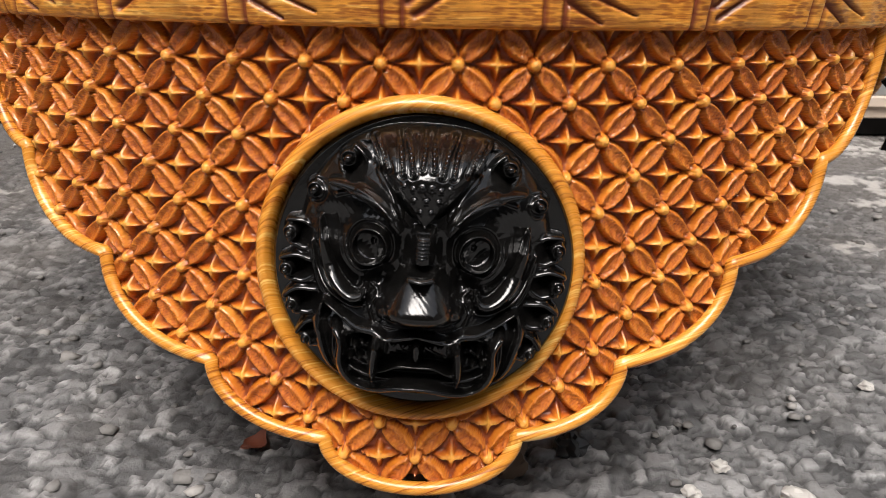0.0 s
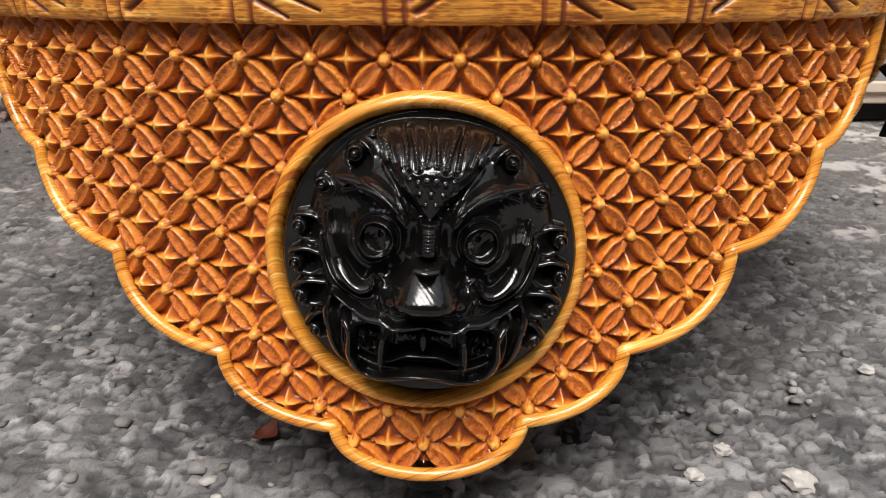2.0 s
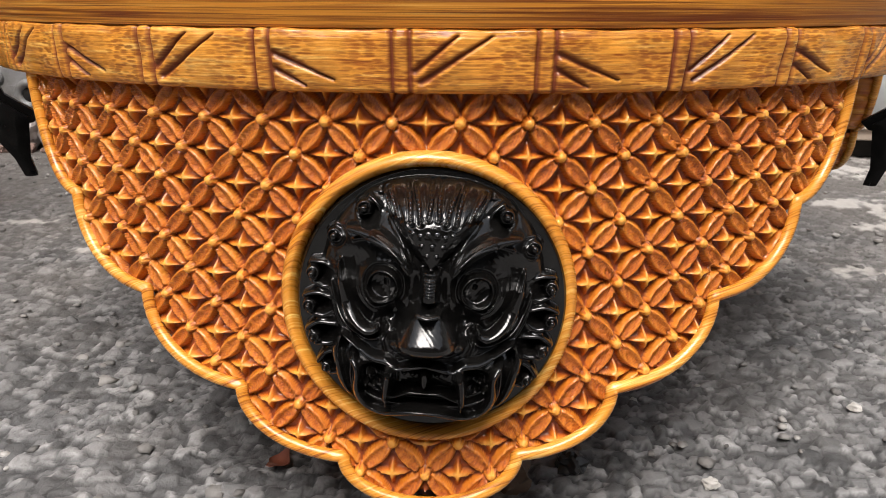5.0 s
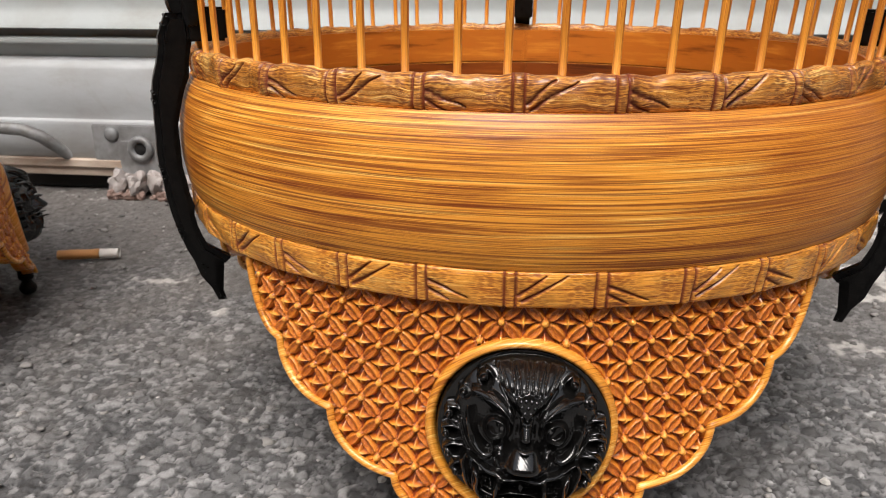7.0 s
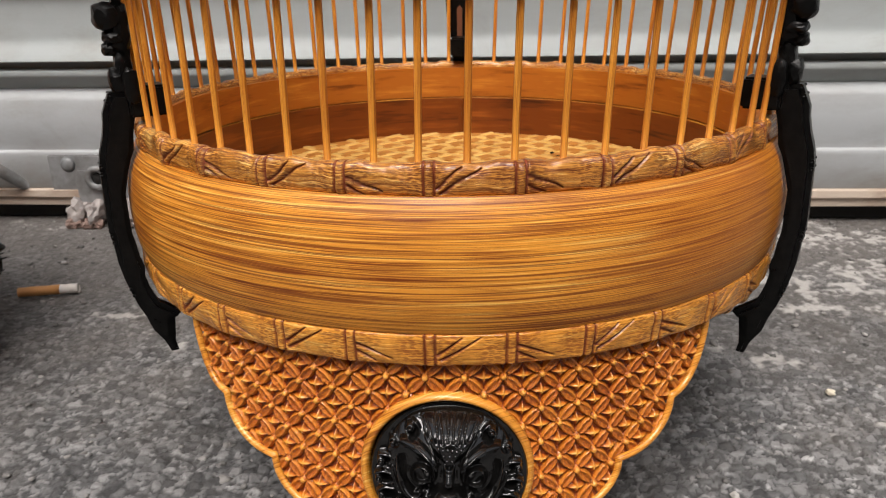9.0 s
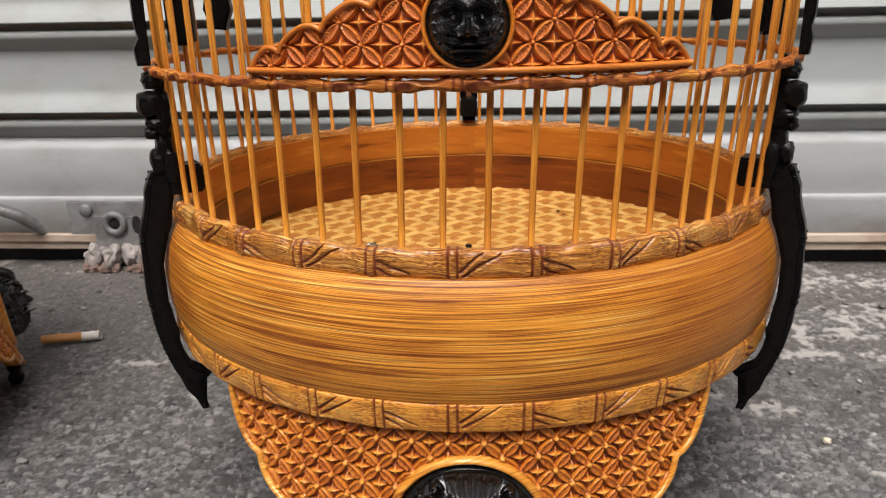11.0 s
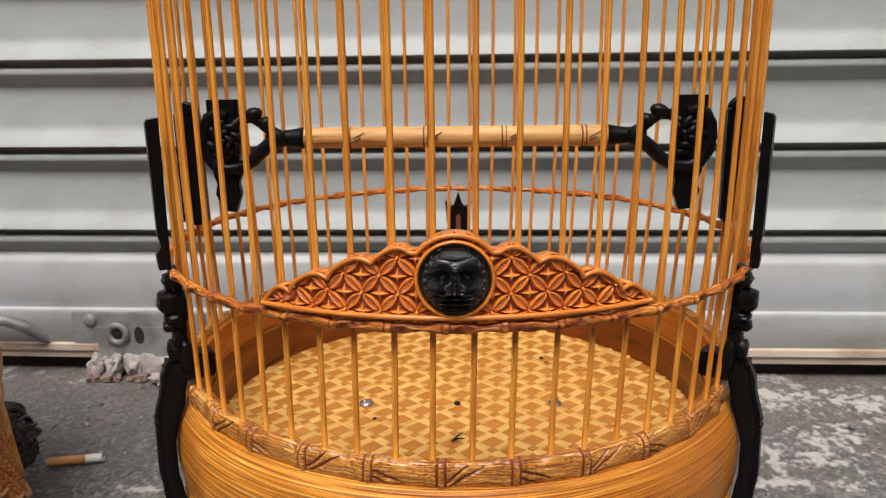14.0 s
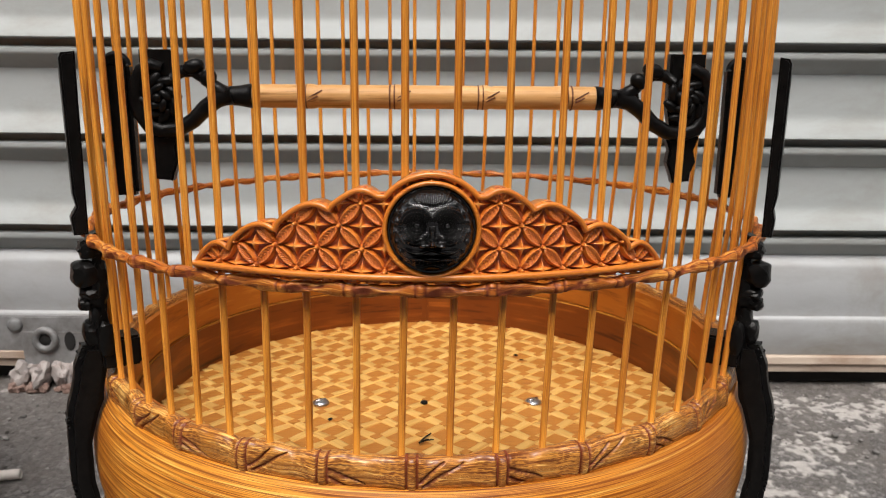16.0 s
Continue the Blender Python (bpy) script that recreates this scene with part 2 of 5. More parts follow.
def asphalt():
    m, nd, ln, bsdf = material("asphalt")
    v = coords(nd, ln, "Object", (1, 1, 1))
    grain = noise_tex(nd, ln, v, 150, 6, 0.75)
    fine = noise_tex(nd, ln, v, 900, 3, 0.7)
    broad = noise_tex(nd, ln, v, 7, 4, 0.55)
    at = nd.new("ShaderNodeAttribute")
    at.attribute_name = "stone"
    r = ramp(nd, [(0.1, (0.055, 0.0545, 0.055)), (0.45, (0.145, 0.143, 0.143)), (0.75, (0.27, 0.266, 0.263)), (0.95, (0.52, 0.51, 0.5))])
    f = calc(nd, ln, "ADD", calc(nd, ln, "SUBTRACT", calc(nd, ln, "MULTIPLY", at.outputs["Fac"], 0.72), 0.2), calc(nd, ln, "MULTIPLY", grain, 0.55))
    f = calc(nd, ln, "ADD", f, calc(nd, ln, "MULTIPLY", calc(nd, ln, "SUBTRACT", broad, 0.5), 0.5))
    ln.new(f, r.inputs[0])
    joint = nd.new("ShaderNodeAttribute")
    joint.attribute_name = "carve"
    tar = nd.new("ShaderNodeMapRange")
    tar.inputs["From Min"].default_value, tar.inputs["From Max"].default_value = 0.3, 0.9
    tar.inputs["To Max"].default_value = 0.95
    ln.new(joint.outputs["Fac"], tar.inputs["Value"])
    stone = mix(nd, ln, tar.outputs[0], r.outputs[0], (0.032, 0.0315, 0.0315))
    # pale dried cement, and dust thickening towards the shutter, its brown also painting the dimmer light there
    sep = nd.new("ShaderNodeSeparateXYZ")
    ln.new(v, sep.inputs[0])
    patch = nd.new("ShaderNodeAttribute")
    patch.attribute_name = "cement"
    edge = nd.new("ShaderNodeMapRange")
    edge.inputs["From Min"].default_value, edge.inputs["From Max"].default_value = 0.28, 0.32
    ln.new(sep.outputs[1], edge.inputs["Value"])
    k = nd.new("ShaderNodeMapRange")
    k.inputs["From Min"].default_value, k.inputs["From Max"].default_value = 0.63, 0.71
    ln.new(calc(nd, ln, "ADD", noise_tex(nd, ln, v, 17, 8, 0.72, 0.8), calc(nd, ln, "MULTIPLY", edge.outputs[0], 0.1)), k.inputs["Value"])
    cover = calc(nd, ln, "MAXIMUM", calc(nd, ln, "MULTIPLY", patch.outputs["Fac"], 0.9), calc(nd, ln, "MULTIPLY", k.outputs[0], 0.8))
    pale = mix(nd, ln, grain, (0.26, 0.245, 0.23), (0.66, 0.63, 0.59))
    dust_dim = nd.new("ShaderNodeMapRange")
    dust_dim.inputs["From Min"].default_value, dust_dim.inputs["From Max"].default_value = 0.5, 0.95
    far_side = nd.new("ShaderNodeMapRange")
    far_side.inputs["From Min"].default_value, far_side.inputs["From Max"].default_value = -0.1, 0.3
    ln.new(sep.outputs[1], far_side.inputs["Value"])
    ln.new(calc(nd, ln, "ADD", calc(nd, ln, "MULTIPLY", far_side.outputs[0], 0.55), noise_tex(nd, ln, v, 14, 5, 0.6)), dust_dim.inputs["Value"])
    stone = mix(nd, ln, calc(nd, ln, "MULTIPLY", dust_dim.outputs[0], 0.75), stone, mix(nd, ln, grain, (0.075, 0.066, 0.058), (0.165, 0.148, 0.132)))
    ln.new(mix(nd, ln, cover, stone, pale), bsdf.inputs["Base Color"])
    bsdf.inputs["Roughness"].default_value = 0.62
    bump(nd, ln, bsdf, calc(nd, ln, "ADD", grain, calc(nd, ln, "MULTIPLY", fine, 0.4)), 0.7, 0.0014)
    return m


ASPHALT = asphalt()


def stones():
    m, nd, ln, bsdf = material("grit")
    g = nd.new("ShaderNodeNewGeometry")
    r = ramp(nd, [(0.0, (0.06, 0.057, 0.054)), (0.5, (0.19, 0.182, 0.172)), (0.88, (0.34, 0.325, 0.305)), (1.0, (0.55, 0.53, 0.5))])
    ln.new(g.outputs["Random Per Island"], r.inputs[0])
    n = noise_tex(nd, ln, coords(nd, ln, "Object", (1, 1, 1)), 500, 4, 0.6)
    ln.new(mix(nd, ln, calc(nd, ln, "MULTIPLY", n, 0.7), r.outputs[0], (0.22, 0.21, 0.2)), bsdf.inputs["Base Color"])
    bsdf.inputs["Roughness"].default_value = 0.75
    bump(nd, ln, bsdf, n, 0.6, 0.001)
    return m


GRIT = stones()


def painted(name, base, dirt, rough, metallic=0.0, scale=14, stretch=1.0, amount=0.5, grime=None):
    m, nd, ln, bsdf = material(name)
    n = noise_tex(nd, ln, coords(nd, ln, "Object", (stretch, 1, 1)), scale, 6, 0.65)
    f = noise_tex(nd, ln, coords(nd, ln, "Object", (1, 1, 1)), 180, 4, 0.6)
    k = nd.new("ShaderNodeMapRange")
    k.inputs["From Min"].default_value, k.inputs["From Max"].default_value = 0.42, 0.8
    ln.new(n, k.inputs["Value"])
    col = mix(nd, ln, calc(nd, ln, "MULTIPLY", k.outputs[0], amount), base, dirt)
    if grime:
        g = nd.new("ShaderNodeMapRange")
        g.inputs["From Min"].default_value, g.inputs["From Max"].default_value = 0.5, 0.74
        ln.new(noise_tex(nd, ln, coords(nd, ln, "Object", (1, 1, 1.6)), 8, 7, 0.7, 0.6), g.inputs["Value"])
        col = mix(nd, ln, calc(nd, ln, "MULTIPLY", g.outputs[0], 0.6), col, grime)
    ln.new(col, bsdf.inputs["Base Color"])
    bsdf.inputs["Metallic"].default_value = metallic
    ln.new(calc(nd, ln, "ADD", calc(nd, ln, "MULTIPLY", f, 0.2), rough - 0.1), bsdf.inputs["Roughness"])
    bump(nd, ln, bsdf, f, 0.2, 0.0006)
    return m


SHUTTER = painted("shutter_paint", (0.36, 0.385, 0.38), (0.23, 0.23, 0.215), 0.6, 0.0, 9, 0.15, 0.6, (0.25, 0.245, 0.215))
RAIL = painted("rail_paint", (0.4, 0.415, 0.42), (0.22, 0.2, 0.18), 0.5, 0.1, 16, 0.4, 0.7, (0.24, 0.215, 0.17))
RUST = painted("rusty_edge", (0.5, 0.41, 0.33), (0.22, 0.13, 0.08), 0.65, 0.0, 34, 0.45, 1.0)
STEEL = painted("dull_steel", (0.23, 0.235, 0.235), (0.1, 0.08, 0.065), 0.55, 0.3, 60, 1, 1.0)
LOCKED = painted("grimy_plate", (0.26, 0.26, 0.26), (0.09, 0.08, 0.072), 0.6, 0.1, 42, 1, 1.0)
CHROME = painted("screw_steel", (0.55, 0.56, 0.58), (0.3, 0.3, 0.3), 0.28, 1.0, 60)
PEBBLE = painted("pale_stone", (0.46, 0.44, 0.41), (0.26, 0.245, 0.225), 0.7, 0.0, 260)
MORTAR = painted("mortar", (0.38, 0.345, 0.325), (0.22, 0.16, 0.14), 0.85, 0.0, 90, 1, 0.9)
CEMENT = painted("cement", (0.25, 0.17, 0.14), (0.13, 0.075, 0.058), 0.85, 0.0, 70, 1, 0.9)
TIPPING = painted("tipping_paper", (0.56, 0.27, 0.09), (0.42, 0.19, 0.06), 0.6, 0.0, 160)
PAPER = painted("cigarette_paper", (0.74, 0.7, 0.66), (0.5, 0.46, 0.42), 0.7, 0.0, 160)
# Unseen walls only, kept dark for what the black gloss reflects.
RENDERED = painted("wall_render", (0.075, 0.072, 0.07), (0.05, 0.048, 0.046), 0.85, 0.0, 3)
TAR = painted("tar", (0.012, 0.012, 0.013), (0.025, 0.024, 0.023), 0.45)
BROWNSTONE = painted("brown_stone", (0.13, 0.085, 0.055), (0.08, 0.055, 0.04), 0.7, 0.0, 200)
PALESTONE = painted("yellow_stone", (0.66, 0.6, 0.47), (0.45, 0.4, 0.32), 0.7, 0.0, 260)
DRYLEAF = painted("dry_leaf", (0.2, 0.055, 0.025), (0.1, 0.03, 0.016), 0.6, 0.0, 400)
CUT = painted("stained_cut", (0.16, 0.055, 0.02), (0.1, 0.03, 0.012), 0.6)
# Near-black that stands for the shade inside the gap, keyhole and latch slot.
DARKHOLE = painted("dark_gap", (0.012, 0.011, 0.01), (0.02, 0.018, 0.016), 0.9)

# ---- mesh helpers ----


def mesh_of(name, verts, faces, uvs=None, attr=None, smooth=True, sharp=0):
    me = bpy.data.meshes.new(name)
    me.from_pydata([tuple(v) for v in verts], [], faces)
    if smooth:
        me.shade_smooth()
        if sharp:
            me.set_sharp_from_angle(angle=radians(sharp))
    if uvs is not None:
        lay = me.uv_layers.new(name="UVMap")
        idx = np.empty(len(me.loops), dtype=np.int32)
        me.loops.foreach_get("vertex_index", idx)
        lay.data.foreach_set("uv", np.asarray(uvs, dtype=np.float32)[idx].ravel())
    if attr is not None:
        a = me.attributes.new("carve", "FLOAT", "POINT")
        a.data.foreach_set("value", np.asarray(attr, dtype=np.float32))
    return me


def grid_faces(nu, nv, wrap_u=False, wrap_v=False, start=0):
    a = np.arange(nu * nv).reshape(nu, nv) + start
    if wrap_u:
        a = np.vstack([a, a[:1]])
    if wrap_v:
        a = np.hstack([a, a[:, :1]])
    q = np.stack([a[:-1, :-1], a[1:, :-1], a[1:, 1:], a[:-1, 1:]], -1).reshape(-1, 4)
    return q.tolist()


def part(name, me, mat, parent, label=""):
    ob = new(name, me)
    if not me.materials:
        me.materials.append(mat)
    ob.parent = parent
    if label:
        ob["label"] = label
    return ob


def thing(name, label, category, group="", kind=""):
    return tagged(new(name), label, category, group, kind)


def polar(az, r, z):
    """Place at an azimuth in degrees from the front, towards the right."""
    a = radians(az)
    return Vector((r * math.sin(a), -r * math.cos(a), z))


def lathe(name, profile, n=240, shift=None):
    """A closed ring or vessel from a closed profile of (r, z). shift(az, k): change of (r, z) at each place."""
    pr = np.array(profile)
    k = len(pr)
    step = np.linalg.norm(np.diff(np.vstack([pr, pr[:1]]), axis=0), axis=1)
    along = np.concatenate([[0], np.cumsum(step)[:-1]])
    az = np.linspace(0, 360, n, endpoint=False) - 180
    A, R = np.meshgrid(np.radians(az), pr[:, 0], indexing="ij")
    Z = np.tile(pr[:, 1], (n, 1))
    cut = None
    if shift is not None:
        dr, dz, cut = shift(np.degrees(A), R, Z)
        R, Z, cut = R + dr, Z + dz, cut.ravel()
    P = np.stack([R * np.sin(A), -R * np.cos(A), Z], -1).reshape(-1, 3)
    uv = np.stack([A * 0.15, np.tile(along, (n, 1))], -1).reshape(-1, 2)
    return mesh_of(name, P, grid_faces(n, k, True, True), uv, cut, sharp=0 if shift else 40)


def tube(name, path, radius, segs=10, closed=False, caps=True):
    """A round rod along a path; radius is a number or one for each point."""
    pts = [Vector(p) for p in path]
    n = len(pts)
    rad = [radius] * n if isinstance(radius, (int, float)) else radius
    verts, uvs, run = [], [], 0.0
    ref = None
    for i, p in enumerate(pts):
        d = (pts[(i + 1) % n] - pts[i - 1]) if closed else (pts[min(i + 1, n - 1)] - pts[max(i - 1, 0)])
        d.normalize()
        if ref is None:
            ref = d.orthogonal()
        ref = (ref - d * ref.dot(d)).normalized()
        side = d.cross(ref)
        if i:
            run += (p - pts[i - 1]).length
        for s in range(segs):
            a = 2 * math.pi * s / segs
            verts.append(p + (ref * math.cos(a) + side * math.sin(a)) * rad[i])
            uvs.append((run, a * rad[i]))
    faces = grid_faces(n, segs, closed, True)
    if caps and not closed:
        faces += [list(range(segs))[::-1], list(range((n - 1) * segs, n * segs))]
    return mesh_of(name, verts, faces, uvs)


def board_grain(me, tilt):
    """Straight grain through the whole piece, tilted in its own plane."""
    co = np.empty(len(me.vertices) * 3, dtype=np.float32)
    me.vertices.foreach_get("co", co)
    co = co.reshape(-1, 3)
    c, k = math.cos(radians(tilt)), math.sin(radians(tilt))
    uv = np.stack([co[:, 0] * c + co[:, 2] * k, co[:, 2] * c - co[:, 0] * k + 0.6 * co[:, 1]], -1)
    idx = np.empty(len(me.loops), dtype=np.int32)
    me.loops.foreach_get("vertex_index", idx)
    me.uv_layers[0].data.foreach_set("uv", uv[idx].astype(np.float32).ravel())
    return me


def bm_mesh(name, bm, smooth=True):
    bmesh.ops.recalc_face_normals(bm, faces=bm.faces)
    me = bpy.data.meshes.new(name)
    bm.to_mesh(me)
    bm.free()
    if smooth:
        me.shade_smooth()
    return me


def box_bm(bm, lo, hi, bevel=0.0):
    c = [(a + b) / 2 for a, b in zip(lo, hi)]
    s = [b - a for a, b in zip(lo, hi)]
    g = bmesh.ops.create_cube(bm, size=1, matrix=Matrix.Translation(c) @ Matrix.Diagonal((*s, 1)))
    if bevel:
        ed = list({e for v in g["verts"] for e in v.link_edges})
        bmesh.ops.bevel(bm, geom=ed, offset=bevel, segments=2, affect="EDGES")


def box_mesh(name, lo, hi, bevel=0.002):
    bm = bmesh.new()
    box_bm(bm, lo, hi, bevel)
    return bm_mesh(name, bm, False)


def blob(bm, at, size, turn=(0, 0, 0), sub=2):
    bmesh.ops.create_icosphere(bm, subdivisions=sub, radius=1, matrix=pose(*at, *turn) @ Matrix.Diagonal((*size, 1)))


def slab(name, outline, half, bevel, to_world):
    """A board cut to an outline of (a, b), with rounded edges; to_world(a, b, c) gives the place, c from -half to half."""
    bm = bmesh.new()
    lo = [bm.verts.new((a, b, -half)) for a, b in outline]
    face = bm.faces.new(lo)
    top = bmesh.ops.extrude_face_region(bm, geom=[face])
    bmesh.ops.translate(bm, verts=[v for v in top["geom"] if isinstance(v, bmesh.types.BMVert)], vec=(0, 0, 2 * half))
    edges = [e for e in bm.edges if abs(e.verts[0].co.z - e.verts[1].co.z) < 1e-7]
    bmesh.ops.bevel(bm, geom=edges, offset=bevel, segments=2, affect="EDGES")
    bmesh.ops.triangulate(bm, faces=[f for f in bm.faces if len(f.verts) > 4])
    for v in bm.verts:
        v.co = to_world(v.co.x, v.co.y, v.co.z)
    me = bm_mesh(name, bm)
    me.set_sharp_from_angle(angle=radians(30))
    return me


# ---- carving ----
PITCH = 0.0138  # from flower to flower along a row


def relief(u, v, knob=0.125, hatch=0.0):
    """Height from 0 to 1 of the carved net of four-petalled flowers; u along the row, v down it, in metres."""
    p, q = (u + v) / PITCH, (u - v) / PITCH
    fp, fq = p - np.round(p), q - np.round(q)
    h, worn = np.full_like(p, 0.05), np.zeros_like(p)
    for s, w, comb in ((p - np.floor(p), fq, 0.0), (q - np.floor(q), fp, hatch)):
        half = np.sqrt(np.maximum(0.5 - (s - 0.5) ** 2, 0)) - 0.5
        half = np.maximum(half, 1e-4) * 1.04
        d = np.abs(w) / half
        rib = (0.03 * np.sin(s * 95 + 11 * d + 4 * np.sin(p * 5 + q * 3)) + 0.03 * np.sin(s * 151 - 19 * d + 40 * w + 3 * np.sin(q * 7))) * np.clip((0.85 - d) * 6, 0, 1)
        rib = rib + comb * np.sin(s * 52 + 26 * np.abs(w)) * np.clip((0.9 - d) * 5, 0, 1)
        leaf = np.clip((1 - d) / 0.34, 0, 1) ** 0.8 * (0.5 + 0.46 * np.clip(d, 0, 1) ** 1.8 + rib) * np.clip(half / 0.13, 0.3, 1)
        h = np.maximum(h, np.where(d < 1, leaf, 0))
        # Stain and wear, plus the shaded gaps and lit petal rims and ridges as tone.
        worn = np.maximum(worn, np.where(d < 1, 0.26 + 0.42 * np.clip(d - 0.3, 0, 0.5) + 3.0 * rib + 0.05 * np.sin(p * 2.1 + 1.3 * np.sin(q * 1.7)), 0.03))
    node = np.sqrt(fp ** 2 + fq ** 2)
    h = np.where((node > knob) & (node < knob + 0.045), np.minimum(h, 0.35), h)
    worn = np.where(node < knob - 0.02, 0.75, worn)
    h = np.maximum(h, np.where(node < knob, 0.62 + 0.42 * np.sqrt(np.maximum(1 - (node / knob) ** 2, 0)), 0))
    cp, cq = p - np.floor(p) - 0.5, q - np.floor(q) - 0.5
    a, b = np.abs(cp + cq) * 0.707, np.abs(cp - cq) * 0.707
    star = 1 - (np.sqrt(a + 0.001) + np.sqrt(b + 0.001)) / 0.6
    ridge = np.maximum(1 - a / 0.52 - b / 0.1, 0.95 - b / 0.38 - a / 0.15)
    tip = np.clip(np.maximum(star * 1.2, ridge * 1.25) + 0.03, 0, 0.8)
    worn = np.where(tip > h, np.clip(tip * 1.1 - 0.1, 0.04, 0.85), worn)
    return np.maximum(h, tip), worn


def lobes(steps):
    """A scalloped edge from (d, z) cusps: quarter rounds that leave each cusp level and end upright."""
    def edge(d):
        d = np.abs(d)
        z = np.full_like(d, steps[-1][1])
        for (d0, z0), (d1, z1) in zip(steps, steps[1:]):
            t = np.clip((d - d0) / (d1 - d0), 0, 1)
            z = np.where((d >= d0) & (d <= d1), z0 + (z1 - z0) * (1 - np.sqrt(1 - t * t)), z)
        return z
    return edge


def scallop_path(steps, each=14):
    out = []
    for (d0, z0), (d1, z1) in zip(steps, steps[1:]):
        for i in range(each + 1):
            a = math.pi / 2 * i / each
            out.append((d0 + (d1 - d0) * math.sin(a), z0 + (z1 - z0) * (1 - math.cos(a))))
    return out


def carved_panel(name, azs, z_low, z_top, radius, depth, thick, rows, phase, hole=None, wear_light=1.0, knob=0.125, hatch=0.0):
    """A bent board with the carved net on its front. hole: azimuth, height and radius of the round seat left flat."""
    az = np.asarray(azs)
    lo, hi = z_low(az), z_top(az)
    t = np.linspace(0, 1, rows)
    Z = lo[:, None] + (hi - lo)[:, None] * t[None]
    A = np.tile(az[:, None], (1, rows))
    u, v = np.radians(A - phase[0]) * phase[2], phase[1] - Z
    h, worn = relief(u, v, knob, hatch)
    R0 = radius(Z)
    if hole:
        dist = np.hypot(np.radians(A - hole[0]) * R0, Z - hole[1])
        h = np.where(dist < hole[2], -1.0, h)
    R = R0 + depth * (h - 1)
    P = np.stack([R * np.sin(np.radians(A)), -R * np.cos(np.radians(A)), Z], -1)
    back = []
    for zz in (hi, lo):
        rb = radius(zz) - thick
        back.append(np.stack([rb * np.sin(np.radians(az)), -rb * np.cos(np.radians(az)), zz], -1)[:, None])
    P = np.concatenate([P] + back, 1)
    uv = np.stack([np.radians(A) * 0.15, Z], -1)
    uv = np.concatenate([uv, uv[:, -1:], uv[:, :1]], 1)
    c = np.concatenate([np.clip(worn * wear_light, 0, 1), np.zeros((len(az), 2)) + 0.62], 1)
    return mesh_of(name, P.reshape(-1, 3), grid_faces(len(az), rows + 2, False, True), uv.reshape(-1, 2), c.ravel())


def mask_relief(x, y):
    """Height of the demon-mask relief over a unit disc, in units of the disc's radius."""
    X = np.abs(x)

    def dome(cx, cy, rx, ry, low, top, turn=0.0, power=2.0):
        c, s = math.cos(radians(turn)), math.sin(radians(turn))
        a, b = X - cx, y - cy
        a, b = a * c + b * s, -a * s + b * c
        d = np.abs(a / rx) ** power + np.abs(b / ry) ** power
        return np.where(d < 1, low + (top - low) * np.sqrt(np.maximum(1 - d, 0)), 0)

    def away(pts):
        if len(pts) > 2:
            a = np.array([pts[0]] + list(pts) + [pts[-1]])
            fine = []
            for i in range(1, len(a) - 2):
                for t in np.linspace(0, 1, 6, endpoint=False):
                    fine.append(0.5 * (2 * a[i] + (a[i + 1] - a[i - 1]) * t + (2 * a[i - 1] - 5 * a[i] + 4 * a[i + 1] - a[i + 2]) * t ** 2 + (3 * a[i] - a[i - 1] - 3 * a[i + 1] + a[i + 2]) * t ** 3))
            pts = [tuple(p) for p in fine] + [pts[-1]]
        best, part_way = np.full_like(x, 9.0), np.zeros_like(x)
        n = len(pts) - 1
        for i, ((x0, y0), (x1, y1)) in enumerate(zip(pts, pts[1:])):
            dx, dy = x1 - x0, y1 - y0
            t = np.clip(((X - x0) * dx + (y - y0) * dy) / (dx * dx + dy * dy), 0, 1)
            d = np.hypot(X - x0 - t * dx, y - y0 - t * dy)
            part_way = np.where(d < best, (i + t) / n, part_way)
            best = np.minimum(best, d)
        return best, part_way

    def raised(pts, width, lift, taper=0.6):
        """A rounded fold that stands above the face."""
        d, t = away(pts)
        w = width * (1 - taper * np.abs(2 * t - 1) ** 2)
        return lift * np.sqrt(np.maximum(1 - (d / w) ** 2, 0))

    def line(pts, width):
        return np.exp(-(away(pts)[0] / width) ** 2)

    def glide(xs, vs):
        """Values along the height of the face, with rounded corners."""
        return sum(np.interp(y + o, xs, vs) for o in (-0.03, -0.018, -0.006, 0.006, 0.018, 0.03)) / 6

    def soft_max(a, b, k=0.02):
        return (a + b + np.sqrt((a - b) ** 2 + k * k)) / 2 - k * 0.25

    # the face is a dome that falls steeply to the flat disc behind it
    d = (X / np.interp(y, [-0.9, -0.4, 0.2], [0.66, 0.78, 0.83])) ** 2.4 + np.where(y > 0.03, (np.abs(y - 0.03) / 0.9) ** 2.4, (np.abs(y - 0.03) / 0.93) ** 4.5)
    face = 0.11 + 0.47 * np.maximum(1 - d, 0) ** 0.72
    inside = np.clip((1 - d) / 0.05, 0, 1)
    h = np.where(d < 1, face, 0.03)
    # hollows at the temples, round the eyes, beside the nose and under the cheeks
    for cx, cy, rx, ry, deep in ((0.47, 0.66, 0.17, 0.1, 0.08), (0.56, 0.3, 0.16, 0.13, 0.05), (0.24, 0.02, 0.09, 0.12, 0.13), (0.5, -0.24, 0.22, 0.1, 0.1), (0.72, -0.05, 0.1, 0.25, 0.05)):
        h = h - deep * np.exp(-((X - cx) / rx) ** 2 - ((y - cy) / ry) ** 2)
    # smooth forehead that narrows to a point between the eyes
    w = glide([0.36, 0.42, 0.55, 0.66, 0.78, 0.86, 0.94], [0.0, 0.09, 0.19, 0.29, 0.37, 0.4, 0.38])
    q = X / np.maximum(w, 0.004)
